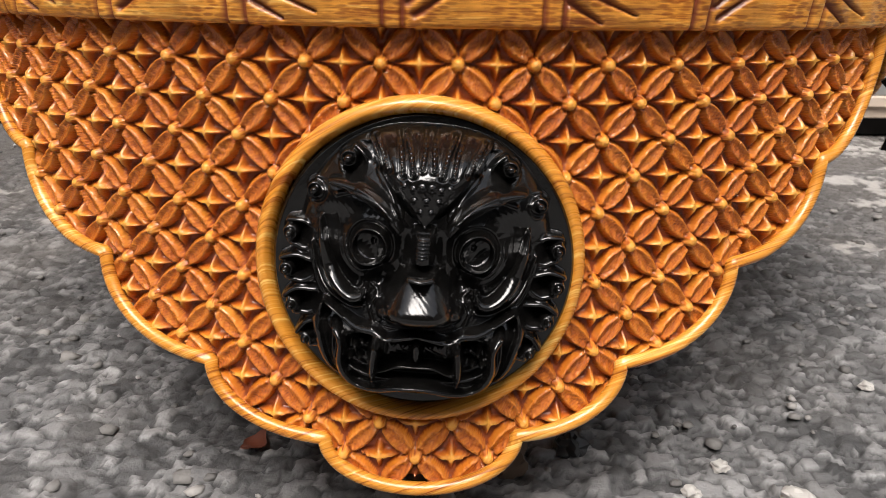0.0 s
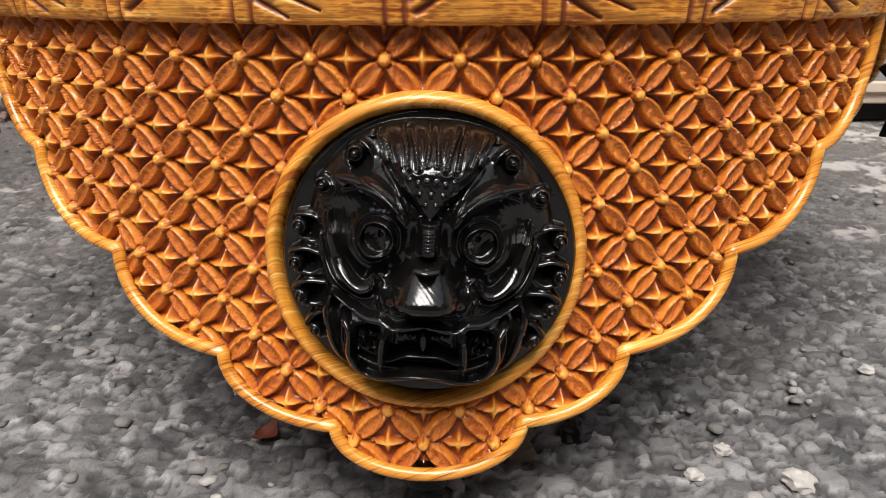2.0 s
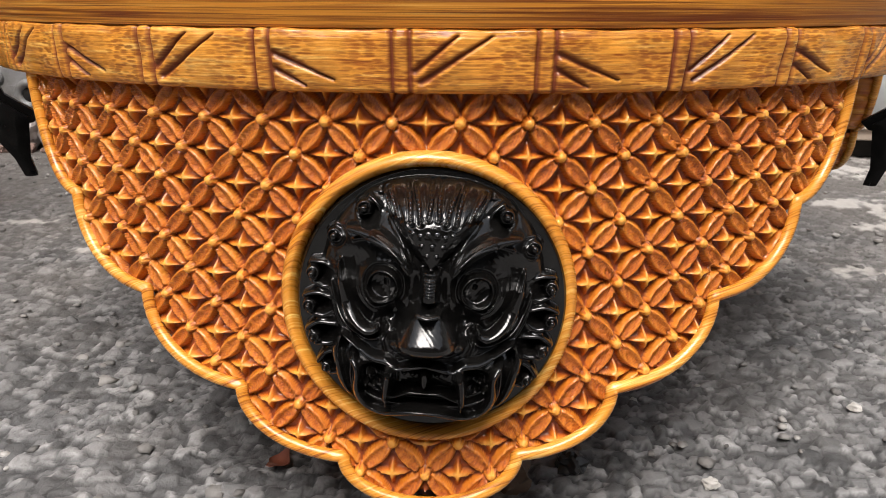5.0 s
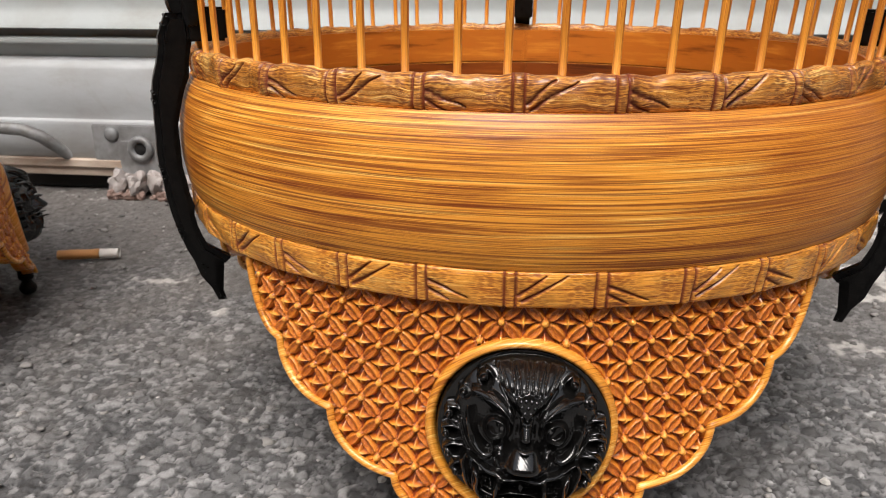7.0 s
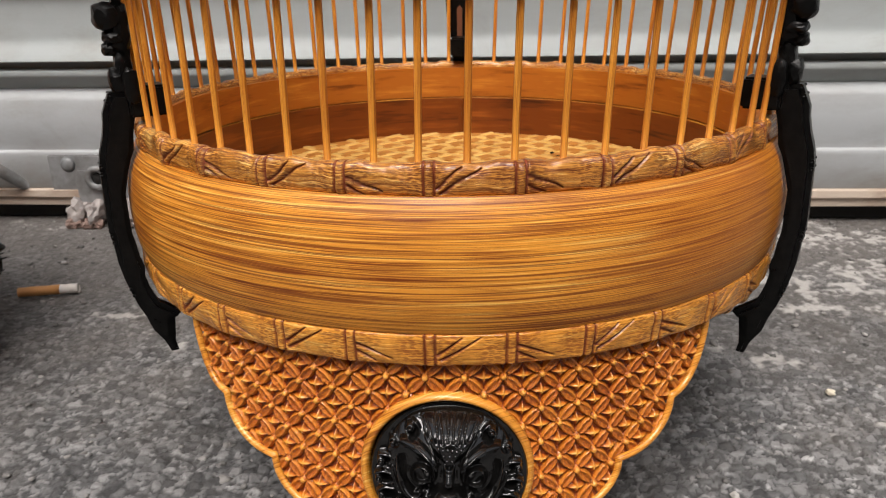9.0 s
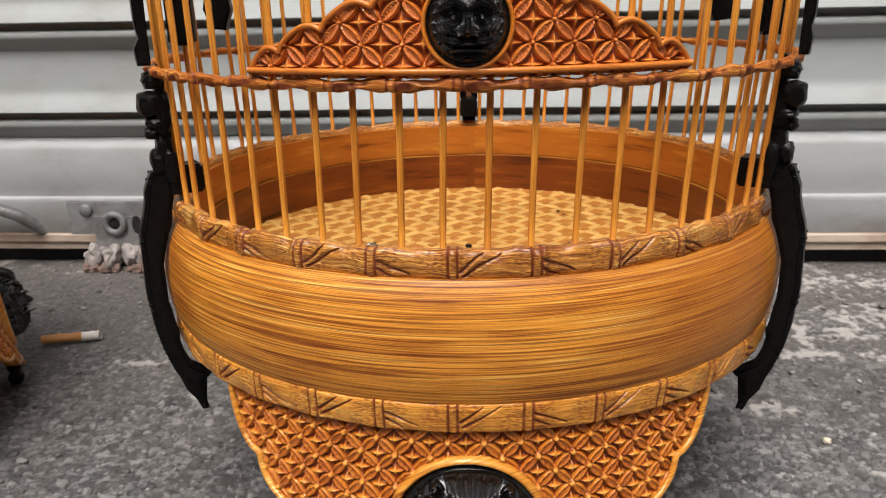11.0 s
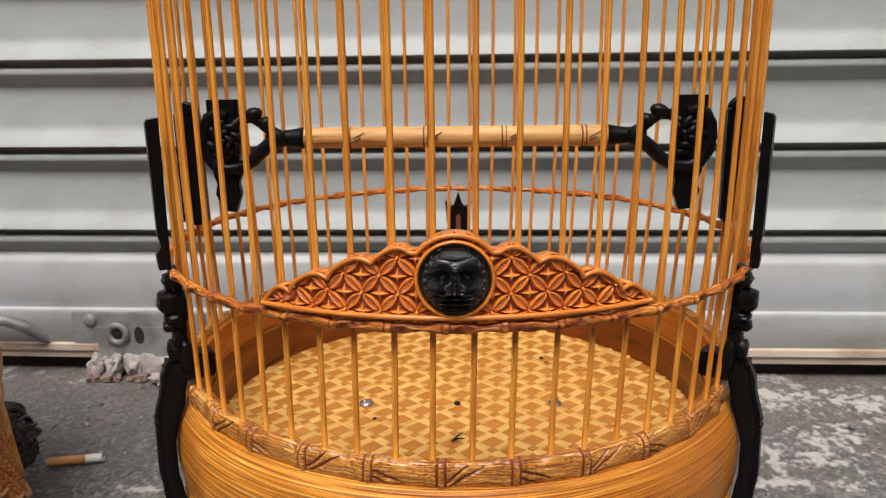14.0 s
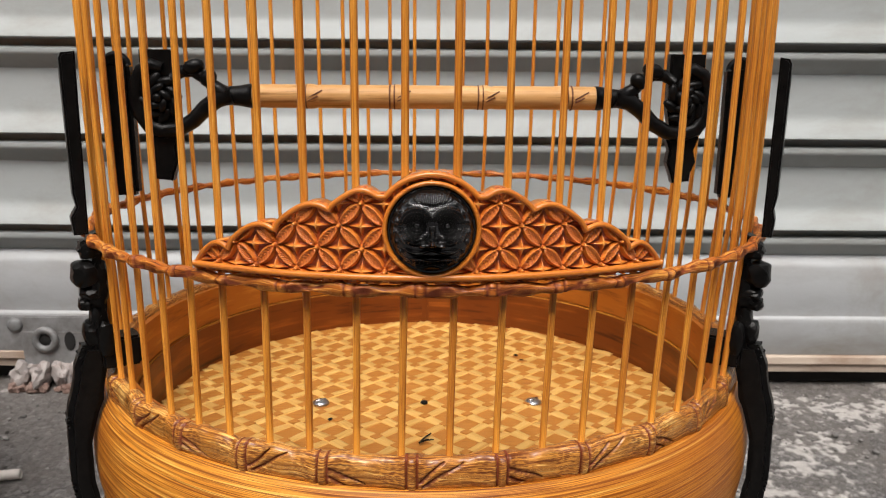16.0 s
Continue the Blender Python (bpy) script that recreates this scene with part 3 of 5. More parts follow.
    bulge = glide([0.36, 0.5, 0.63, 0.73, 0.85, 0.97], [0.06, 0.12, 0.18, 0.19, 0.12, 0.02]) * np.sqrt(np.maximum(1 - q ** 2.4, 0))
    h = h + np.where((y > 0.36) & (q < 1), bulge, 0)
    h = h - 0.03 * np.exp(-((q - 1.05) / 0.1) ** 2) * (y > 0.4) * (y < 0.8)
    for x0, y0, x1, y1 in ((0.036, 0.7, 0.038, 0.91), (0.088, 0.668, 0.15, 0.88), (0.15, 0.662, 0.206, 0.89), (0.246, 0.68, 0.335, 0.84), (0.295, 0.68, 0.375, 0.825)):
        strand = [(x0, y0), ((x0 + x1) / 2 - 0.01, (y0 + y1) / 2), (x1, y1)]
        s, t = away(strand)
        h = h + 0.022 * np.exp(-(s / 0.009) ** 2) * (1 + 0.25 * np.sin(t * 60)) - 0.02 * np.exp(-((s - 0.022) / 0.008) ** 2)
    for cx, cy in ((0.03, 0.6), (0.086, 0.587), (0.14, 0.6), (0.0, 0.522), (0.075, 0.52), (0.033, 0.455)):
        h = h + 0.02 * np.exp(-(((X - cx) / 0.013) ** 2 + ((y - cy) / 0.011) ** 2)) - 0.008 * np.exp(-(((X - cx) / 0.011) ** 2 + ((y - cy + 0.016) / 0.008) ** 2))
    # brows: two folds that sweep up and out over the eyes
    h = h + raised([(0.15, 0.33), (0.2, 0.41), (0.27, 0.475), (0.37, 0.53), (0.48, 0.555), (0.6, 0.56)], 0.06, 0.12)
    h = h + 0.022 * line([(0.19, 0.4), (0.26, 0.46), (0.36, 0.505), (0.46, 0.51), (0.56, 0.48)], 0.01) + 0.016 * line([(0.22, 0.44), (0.3, 0.5), (0.42, 0.55)], 0.008)
    h = h + raised([(0.14, 0.4), (0.2, 0.53), (0.31, 0.65)], 0.035, 0.03)
    h = h + 0.016 * line([(0.33, 0.68), (0.26, 0.6), (0.2, 0.5), (0.16, 0.42)], 0.008)
    # eyes: deep socket, round rim, shallow ball, bags below
    e = np.hypot((X - 0.323) / 0.95, y - 0.21)
    h = h - 0.02 * np.exp(-(e / 0.3) ** 2) + 0.03 * np.exp(-(e / 0.17) ** 4) - 0.07 * np.exp(-((e - 0.3) / 0.07) ** 2) * np.clip((0.2 - y) / 0.15, 0, 1) * np.clip((X - 0.2) / 0.15, 0, 1) - 0.05 * np.exp(-(((X - 0.13) / 0.05) ** 2 + ((y - 0.2) / 0.12) ** 2))
    h = h - np.where(e < 0.1, 0.055 * np.sqrt(np.maximum(1 - (e / 0.1) ** 2, 0)), 0)
    h = h + 0.065 * np.exp(-((e - 0.112) / 0.009) ** 2) - 0.03 * np.exp(-((e - 0.138) / 0.012) ** 2)
    h = h + 0.02 * np.exp(-(((X - 0.3) / 0.012) ** 2 + ((y - 0.235) / 0.016) ** 2))
    low_out = np.clip((X - 0.26) / 0.1, 0, 1) * np.clip((0.27 - y) / 0.1, 0, 1)
    for k, lift in ((0.168, 0.008), (0.205, 0.005)):
        h = h + lift * np.exp(-((e - k) / 0.011) ** 2) * low_out
    # nose: a ribbed bridge, a bar, then a broad tip with open nostrils
    h = h + np.where((y > 0.12) & (y < 0.37), 0.15 * np.sqrt(np.maximum(1 - (X / 0.07) ** 2, 0)), 0) * np.clip((0.37 - y) / 0.06, 0, 1) * np.clip((y - 0.13) / 0.03, 0, 1)
    h = h + 0.007 * np.sin(y * 300) * (X < 0.05) * (y > 0.2) * (y < 0.34)
    h = h + raised([(0.0, 0.088), (0.07, 0.096)], 0.032, 0.15, 0.0)
    wide = glide([-0.25, -0.21, -0.16, -0.1, -0.02, 0.04, 0.07], [0.19, 0.23, 0.245, 0.235, 0.21, 0.17, 0.14])
    tall = glide([-0.25, -0.21, -0.17, -0.12, -0.05, 0.02, 0.07, 0.1], [0.04, 0.19, 0.27, 0.29, 0.235, 0.17, 0.13, 0.05])
    h = h + np.where((y > -0.25) & (y < 0.11), tall * np.maximum(1 - (X / wide) ** 3.2, 0) ** 0.75, 0)
    wing = np.maximum(1 - ((X - 0.19) / 0.085) ** 2 - ((y + 0.165) / 0.062) ** 2, 0)
    h = soft_max(h, np.where(wing > 0, 0.5 + 0.2 * np.sqrt(wing), 0), 0.02)
    h = h + 0.012 * line([(0.262, -0.12), (0.225, -0.085), (0.19, -0.1)], 0.008)
    h = h - 0.17 * np.exp(-(((X - 0.165) / 0.05) ** 2 + ((y + 0.207) / 0.02) ** 2))
    h = h + 0.02 * line([(0.3, -0.05), (0.265, -0.09), (0.29, -0.14), (0.31, -0.19)], 0.009)
    # cheek flames: a bright crescent with a second line outside it
    h = h + raised([(0.65, 0.33), (0.635, 0.2), (0.61, 0.08), (0.54, -0.045), (0.445, -0.13), (0.37, -0.115), (0.34, -0.05)], 0.055, 0.1, 0.8)
    h = h - 0.035 * line([(0.66, 0.13), (0.62, -0.01), (0.53, -0.115), (0.43, -0.175), (0.36, -0.15)], 0.012)
    h = h + 0.035 * line([(0.715, 0.16), (0.67, 0.0), (0.59, -0.12), (0.45, -0.21), (0.355, -0.19)], 0.014)
    h = h + 0.02 * line([(0.73, 0.1), (0.69, -0.06), (0.6, -0.2), (0.48, -0.27)], 0.01)
    # upper lip with its moustache, and the open mouth below it
    cave = 1 / (1 + np.exp(np.clip(((X / 0.45) ** 4 + (np.abs(y + 0.51) / 0.15) ** 4 - 1) * 7, -30, 30)))
    h = h - 0.11 * cave * np.clip((-0.3 - y) / 0.05, 0, 1)
    h = h + raised([(0.0, -0.305), (0.1, -0.325), (0.19, -0.352), (0.27, -0.31), (0.385, -0.305), (0.5, -0.26), (0.6, -0.2)], 0.036, 0.1, 0.3)
    for k in range(5):
        h = h + 0.008 * line([(0.02, -0.252 - 0.012 * k), (0.13, -0.268 - 0.014 * k), (0.22, -0.262 - 0.014 * k)], 0.005)
    h = h + 0.02 * line([(0.28, -0.28), (0.3, -0.22), (0.32, -0.16)], 0.01)
    # fangs, teeth, tongue
    h = h + raised([(0.245, -0.36), (0.262, -0.47), (0.272, -0.61)], 0.05, 0.22, 0.35) + raised([(0.0, -0.36), (0.0, -0.48)], 0.055, 0.17, 0.6)
    for cx, cy, s in ((0.085, -0.4, 0.035), (0.145, -0.4, 0.03), (0.34, -0.42, 0.03), (0.39, -0.46, 0.026), (0.36, -0.54, 0.026), (0.42, -0.55, 0.024)):
        h = h + np.where(np.hypot(X - cx, y - cy) < s, 0.12 * np.sqrt(np.maximum(1 - ((X - cx) ** 2 + (y - cy) ** 2) / s ** 2, 0)), 0)
    h = h + raised([(0.0, -0.555), (0.11, -0.56), (0.19, -0.6), (0.25, -0.63)], 0.03, 0.12, 0.3)
    # lower lip, chin and jaw
    h = h + raised([(0.0, -0.685), (0.12, -0.705), (0.22, -0.745), (0.32, -0.785), (0.4, -0.775), (0.46, -0.7), (0.485, -0.58), (0.475, -0.44), (0.52, -0.33)], 0.042, 0.12, 0.25)
    h = h + 0.03 * line([(0.53, -0.34), (0.54, -0.5), (0.525, -0.66), (0.46, -0.79)], 0.012)
    h = h + 0.016 * line([(0.0, -0.735), (0.1, -0.75), (0.2, -0.79)], 0.009) + 0.016 * line([(0.0, -0.775), (0.08, -0.785), (0.16, -0.815)], 0.009)
    h = h + raised([(0.62, -0.2), (0.66, -0.33), (0.64, -0.46), (0.6, -0.64), (0.53, -0.78)], 0.04, 0.09, 0.5)
    # mane: beads on curled locks round the edge
    for cx, cy, s in ((0.71, 0.477, 0.062), (0.859, 0.193, 0.055), (0.879, -0.051, 0.052), (0.836, -0.283, 0.047), (0.735, -0.508, 0.042), (0.5, 0.7, 0.06)):
        g = math.atan2(cy, cx)
        ux, uy = math.cos(g), math.sin(g)
        lock = [(cx - 0.2 * ux + 0.03 * uy, cy - 0.2 * uy - 0.03 * ux), (cx - 0.1 * ux + 0.085 * uy, cy - 0.1 * uy - 0.085 * ux), (cx + 0.05 * uy, cy - 0.05 * ux)]
        other = [(cx - 0.18 * ux - 0.05 * uy, cy - 0.18 * uy + 0.05 * ux), (cx - 0.06 * ux - 0.09 * uy, cy - 0.06 * uy + 0.09 * ux), (cx + 0.03 * ux - 0.06 * uy, cy + 0.03 * uy + 0.06 * ux)]
        b = np.hypot(X - cx, y - cy)
        h = soft_max(h, np.where(b < s * 1.5, 0.14, 0) * np.clip((s * 1.5 - b) / 0.02, 0, 1))
        for path, size in ((lock, 0.036), (other, 0.03)):
            f, t = away(path)
            h = soft_max(h, np.where(f < size, 0.12 + 0.1 * np.sqrt(np.maximum(1 - (f / size) ** 2, 0)), 0), 0.015)
        h = np.maximum(h, np.where(b < s, 0.16 + 0.13 * np.sqrt(np.maximum(1 - (b / s) ** 2, 0)), 0))
        h = h - 0.05 * np.exp(-((b - s * 0.52) / 0.007) ** 2) - 0.03 * np.exp(-((b - s * 1.12) / 0.01) ** 2)
    # tool marks
    h = h + 0.0008 * np.sin(90 * y + 9 * np.sin(11 * x)) * np.sin(80 * x + 7 * np.sin(13 * y)) * inside
    return np.maximum(h, 0.03) * np.clip((1.0 - np.hypot(x, y)) / 0.02, 0, 1)


def small_relief(x, y):
    """The small mask: fan of hair, spiral eyes, hatched brows, a short broad nose and a waved beard."""
    X, r = np.abs(x), np.hypot(x, y)

    def dome(cx, cy, rx, ry, lift):
        return lift * np.sqrt(np.maximum(1 - ((X - cx) / rx) ** 2 - ((y - cy) / ry) ** 2, 0))

    def crease(d, width, lift):
        return lift * np.exp(-(d / width) ** 2)

    def within(v, lo, hi, soft=0.05):
        return np.clip((v - lo) / soft, 0, 1) * np.clip((hi - v) / soft, 0, 1)

    h = 0.14 + 0.4 * np.maximum(1 - (r / 0.93) ** 2.6, 0) ** 0.7
    fan = np.arctan2(x, y - 0.1)
    h = h + (0.03 * np.sin(fan * 44) + 0.05) * within(y, 0.56 + 0.25 * X, 0.93, 0.08) * within(X, -1, 0.5, 0.1)
    h = h + dome(0.0, 0.42, 0.2, 0.15, 0.05)
    e = np.hypot(X - 0.34, y - 0.15)
    up = np.clip((y - 0.2 - 0.12 * (0.34 - X)) / 0.08, 0, 1)
    h = h - 0.13 * np.exp(-(e / 0.2) ** 4) + dome(0.34, 0.15, 0.075, 0.075, 0.07) - crease(e, 0.02, 0.03)
    h = h + crease(e - 0.1, 0.012, 0.085) + crease(e - 0.165, 0.011, 0.06)
    for k, lift in ((0.25, 0.09), (0.32, 0.08), (0.39, 0.07)):
        h = h + crease(e - k, 0.022, lift) * up * (1 + 0.35 * np.sin(np.arctan2(y - 0.15, X - 0.34) * 24))
    low = np.clip((0.1 - y) / 0.08, 0, 1) * np.clip((X - 0.22) / 0.1, 0, 1)
    for k in (0.23, 0.29, 0.36, 0.44):
        h = h + crease(e - k, 0.013, 0.06) * low * (1 + 0.4 * np.sin(np.arctan2(y - 0.15, X - 0.34) * 30))
    # nose
    h = h + 0.2 * np.sqrt(np.maximum(1 - (X / 0.07) ** 2, 0)) * within(y, -0.25, 0.16, 0.08) + dome(0.0, -0.2, 0.15, 0.13, 0.26) + dome(0.2, -0.26, 0.1, 0.08, 0.2) + dome(0.52, -0.12, 0.2, 0.13, 0.12)
    h = h - 0.12 * np.exp(-((X - 0.16) / 0.045) ** 2 - ((y + 0.31) / 0.022) ** 2)
    # moustache, mouth, beard
    for y0, sway, lift, width in ((-0.4, 0.045, 0.11, 0.018), (-0.455, 0.05, 0.08, 0.012), (-0.61, -0.03, 0.08, 0.018), (-0.7, 0.03, 0.06, 0.012), (-0.77, 0.05, 0.1, 0.018), (-0.83, 0.04, 0.07, 0.012)):
        h = h + crease(y - y0 - sway * np.cos(X * 9), width, lift) * within(X, -1, 0.62 if y0 > -0.7 else 0.42, 0.08)
    h = h - crease(y + 0.53, 0.03, 0.1) * within(X, -1, 0.36, 0.08)
    h = h + 0.06 * np.sin(X * 52) * within(y, -0.58, -0.48, 0.02) * within(X, -1, 0.33, 0.05) + 0.04 * np.sin(fan * 60) * within(y, -0.74, -0.64, 0.03)
    # curls round the edge
    for k in range(22):
        g = 2 * math.pi * (k + 0.5) / 22
        d = np.hypot(x - 0.86 * math.sin(g), y - 0.86 * math.cos(g))
        if abs(math.sin(g)) > 0.45:
            h = h + 0.08 * np.sqrt(np.maximum(1 - (d / 0.085) ** 2, 0)) - crease(d - 0.045, 0.014, 0.05)
    h = h + 0.006 * np.sin(x * 70 + 4 * np.sin(y * 23)) * np.sin(y * 66 + 4 * np.sin(x * 19)) * (r < 0.95)
    return np.maximum(h, 0.03) * np.clip((1.0 - r) / 0.02, 0, 1)


def mask_mesh(name, radius, height, rings=100, segs=320, relief=mask_relief):
    """The mask as one relief in its own plane: x across, z up, towards -y."""
    r = np.concatenate([np.linspace(0.004, 1, rings)])
    a = np.linspace(0, 2 * math.pi, segs, endpoint=False)
    A, R = np.meshgrid(a, r, indexing="ij")
    x, y = R * np.sin(A), R * np.cos(A)
    h = relief(x, y)
    P = np.stack([x * radius, -h * height, y * radius], -1)
    rim = np.stack([x[:, -1] * radius, np.full(segs, 0.006), y[:, -1] * radius], -1)[:, None]
    P = np.concatenate([P, rim], 1)
    faces = grid_faces(segs, rings + 1, True, False)
    faces.append([i * (rings + 1) for i in range(segs)])
    return mesh_of(name, P.reshape(-1, 3), faces)


def ring_mesh(name, profile, n=96, bend=0.0):
    """A ring in its own plane from a closed profile of (radius, depth towards -y)."""
    k = len(profile)
    verts, uvs = [], []
    for i in range(n):
        a = 2 * math.pi * i / n
        for j, (r, d) in enumerate(profile):
            verts.append((r * math.sin(a), bend * (r * math.sin(a)) ** 2 - d, r * math.cos(a)))
            uvs.append((r * math.sin(a), r * math.cos(a) + 0.2 * d))
    return mesh_of(name, verts, grid_faces(n, k, True, True), uvs)


# ---- the bird cage ----
LOW_WEST = [(0.0, 0.0160), (6.7, 0.0252), (15.68, 0.0384), (25.6, 0.0567), (35.0, 0.0763), (41.3, 0.1054)]
LOW_EAST = [(0.0, 0.0160), (7.0, 0.0265), (14.9, 0.0397), (24.4, 0.0576), (33.7, 0.0768), (40.2, 0.1054)]
CREST = [(6.1, 0.2602), (11.4, 0.2557), (18.0, 0.2487), (24.4, 0.2417), (29.4, 0.2342)]


def skirt_radius(z):
    """The foot panels flare out towards the ground in a hollow curve."""
    return 0.1535 + 1.6 * np.maximum(0.094 - z, 0) ** 2


def place(ob, m):
    ob.matrix_basis = m
    return ob


EVEN, ODD = ((1.0, -0.15, 4.0, 0.38), (1.4, -0.32, 6.4, 0.38)), ((1.0, 0.1, 5.4, -0.3), (1.0, -0.14, 3.2, -0.4))


def notches(segments, phase, deep, fine=1.0, knob=0.0007, level=0.8):
    """Bamboo joints: paired upright cuts, swellings, and slanting slashes that change from joint to joint."""
    step = 360 / segments

    def shift(az, R, Z):
        g = (az - phase) / step
        i = np.floor(g)
        a = (g - i) * step
        a2 = np.where(a > step / 2, a - step, a)
        swell = knob * np.exp(-(a2 / (1.6 * fine)) ** 2) - 0.0003
        cut = np.exp(-((a2 - 0.64 * fine) / (0.17 * fine)) ** 2) + np.exp(-((a2 + 0.64 * fine) / (0.17 * fine)) ** 2)
        tall = Z.max() - Z.min()
        v = (Z - (Z.max() + Z.min()) / 2) / tall
        across = math.radians(1) * R.mean()
        for which, slashes in ((0, EVEN), (1, ODD)):
            for a0, v0, a1, v1 in slashes:
                x0, y0, x1, y1 = a0 * fine * across, v0 * tall, a1 * fine * across, v1 * tall
                t = np.clip(((a * across - x0) * (x1 - x0) + (v * tall - y0) * (y1 - y0)) / ((x1 - x0) ** 2 + (y1 - y0) ** 2), 0, 1)
                d = np.hypot(a * across - x0 - t * (x1 - x0), v * tall - y0 - t * (y1 - y0))
                cut = cut + np.exp(-(d / (0.00058 * (1.1 - 0.7 * t))) ** 2) * (np.mod(i, 2) == which)
        rad = np.radians(az)
        wave = 0.00022 * np.sin(rad * 37 + 5 * v) + 0.00015 * np.sin(rad * 83 - 4 * v) + 0.00004 * np.sin(rad * 190 + 9 * v)
        outer = R > R.mean() - 0.001
        cut = np.where(outer, np.clip(cut, 0, 1), 0)
        return np.where(outer, swell - deep * cut + wave, 0), wave * level, np.clip(1.7 * cut - 0.12, 0, 1)
    return shift


def dense(profile, most):
    """The closed profile with no side longer than most."""
    out = []
    for (r0, z0), (r1, z1) in zip(profile, profile[1:] + profile[:1]):
        n = max(1, math.ceil(math.hypot(r1 - r0, z1 - z0) / most)) if min(r0, r1) > 0.1495 else 1
        out += [(r0 + (r1 - r0) * k / n, z0 + (z1 - z0) * k / n) for k in range(n)]
    return out


def oval(r0, z0, rw, zw, n=20, power=2.6):
    out = []
    for i in range(n):
        a = 2 * math.pi * i / n
        c, s = math.cos(a), math.sin(a)
        out.append((r0 + rw * math.copysign(abs(c) ** (2 / power), c), z0 + zw * math.copysign(abs(s) ** (2 / power), s)))
    return out


def bird_cage():
    cage = thing("bird_cage", "round honey-coloured bamboo bird cage with carved feet on the asphalt", "bird cage", "bird cages")
    # bowl: outer curve down, then the inner wall up
    bowl = [(0.1440, 0.163), (0.1515, 0.1635), (0.1540, 0.160), (0.1560, 0.155), (0.1573, 0.149), (0.1580, 0.142), (0.1583, 0.135), (0.1578, 0.127), (0.1568, 0.121), (0.1552, 0.1168), (0.1525, 0.1160), (0.141, 0.1165), (0.1405, 0.122), (0.1405, 0.148), (0.1412, 0.1500), (0.1440, 0.1508)]
    part("bowl", lathe("bowl", bowl, 300), BOWL, cage, "smooth streaked bamboo bowl")
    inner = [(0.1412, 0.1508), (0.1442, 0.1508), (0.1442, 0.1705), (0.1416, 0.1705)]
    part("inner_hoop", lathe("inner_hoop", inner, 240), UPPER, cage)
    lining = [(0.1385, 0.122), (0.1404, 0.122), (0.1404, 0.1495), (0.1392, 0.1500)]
    part("inner_lining", lathe("inner_lining", lining, 240), INNER_SHADED, cage)
    part("upper_rim", lathe("upper_rim", oval(0.1475, 0.1682, 0.0034, 0.0058, 76), 3200, notches(32, -1.7, 0.0012, 1.0, 0.0014, 1.7)), RIM, cage, "bamboo rim carved with paired joint cuts")
    part("lower_band", lathe("lower_band", dense([(0.148, 0.1045), (0.1546, 0.1045), (0.1552, 0.1050), (0.1555, 0.1062), (0.1557, 0.1078), (0.1559, 0.1092), (0.1560, 0.1106), (0.1561, 0.1120), (0.1562, 0.1134), (0.1562, 0.1148), (0.1558, 0.1162), (0.1545, 0.1168), (0.148, 0.1168)], 0.00032), 2600, notches(35, -1.9, 0.0010, 1.0, 0.0004, 0.2)), BAND, cage, "paler bamboo band carved with paired joint cuts")
    hoop = oval(0.1537, 0.2305, 0.0021, 0.0020, 12, 2.0)
    hoop_ob = part("middle_hoop", lathe("middle_hoop", hoop, 1800, notches(45, -1.0, 0.0009, 0.85, 0.0015, 2.0)), HOOP, cage, "thin dark bamboo hoop with joints")
    place(hoop_ob, pose(0.0010, 0, 0) @ Matrix.Diagonal((1.0, 0.985, 1.0, 1)))
    part("top_hoop", lathe("top_hoop", oval(0.1540, 0.46, 0.003, 0.003, 12, 2.0), 240), HOOP, cage)
    # floor
    n = 120
    rings = [0.0, 0.03, 0.06, 0.09, 0.12, 0.1384]
    verts = [(0, 0, 0.126)] + [tuple(polar(360 * i / n, r, 0.126)) for r in rings[1:] for i in range(n)]
    faces = [[0, 1 + (i + 1) % n, 1 + i] for i in range(n)]
    for k in range(len(rings) - 2):
        b = 1 + k * n
        faces += [[b + i, b + (i + 1) % n, b + n + (i + 1) % n, b + n + i] for i in range(n)]
    mat = part("floor_mat", mesh_of("floor_mat", verts, faces), MAT, cage, "woven straw and brown rattan floor mat")
    # straw strips woven over and under each other in two slanting directions, with a brown chip over each crossing
    e1, e2, centre, reach = Vector((0.01155, 0.01115)), Vector((0.01005, -0.00915)), Vector((0.0010, -0.0070)), 0.1374
    corner = centre + (e1 + e2) / 2
    for way, (along, step) in ((1, (e1, e2)), (-1, (e2, e1))):
        run = along.normalized()
        side = Vector((-run.y, run.x))
        gap = step.dot(side)
        for k in range(-19, 20):
            off = corner.dot(side) + k * gap
            if abs(off) > reach - 0.004:
                continue
            half = math.sqrt(reach ** 2 - off ** 2)
            ts = np.linspace(-half, half, max(8, int(half / 0.0011)))
            verts, uvs = [], []
            for t in ts:
                p = side * off + run * t
                turn = (p - corner).dot(run) - step.dot(run) * k
                z0 = 0.12655 + 0.00036 * math.cos(math.pi * (turn / along.length + (way - 1) / 2 + k))
                bow = 0.0002 * math.sin(t * 60 + k * 2.3 + way)
                for u, dz in ((-0.5, -0.0009), (-0.47, -0.0001), (-0.25, 0.0001), (0.0, 0.00016), (0.25, 0.0001), (0.47, -0.0001), (0.5, -0.0009)):
                    q = p + side * (u * abs(gap) * 0.35 + bow)
                    verts.append((q.x, q.y, z0 + dz))
                    uvs.append((t, u * 0.006 + 0.01 * k))
            part("mat_strip", mesh_of("mat_strip", verts, grid_faces(len(ts), 7), uvs), STRAW, mat)
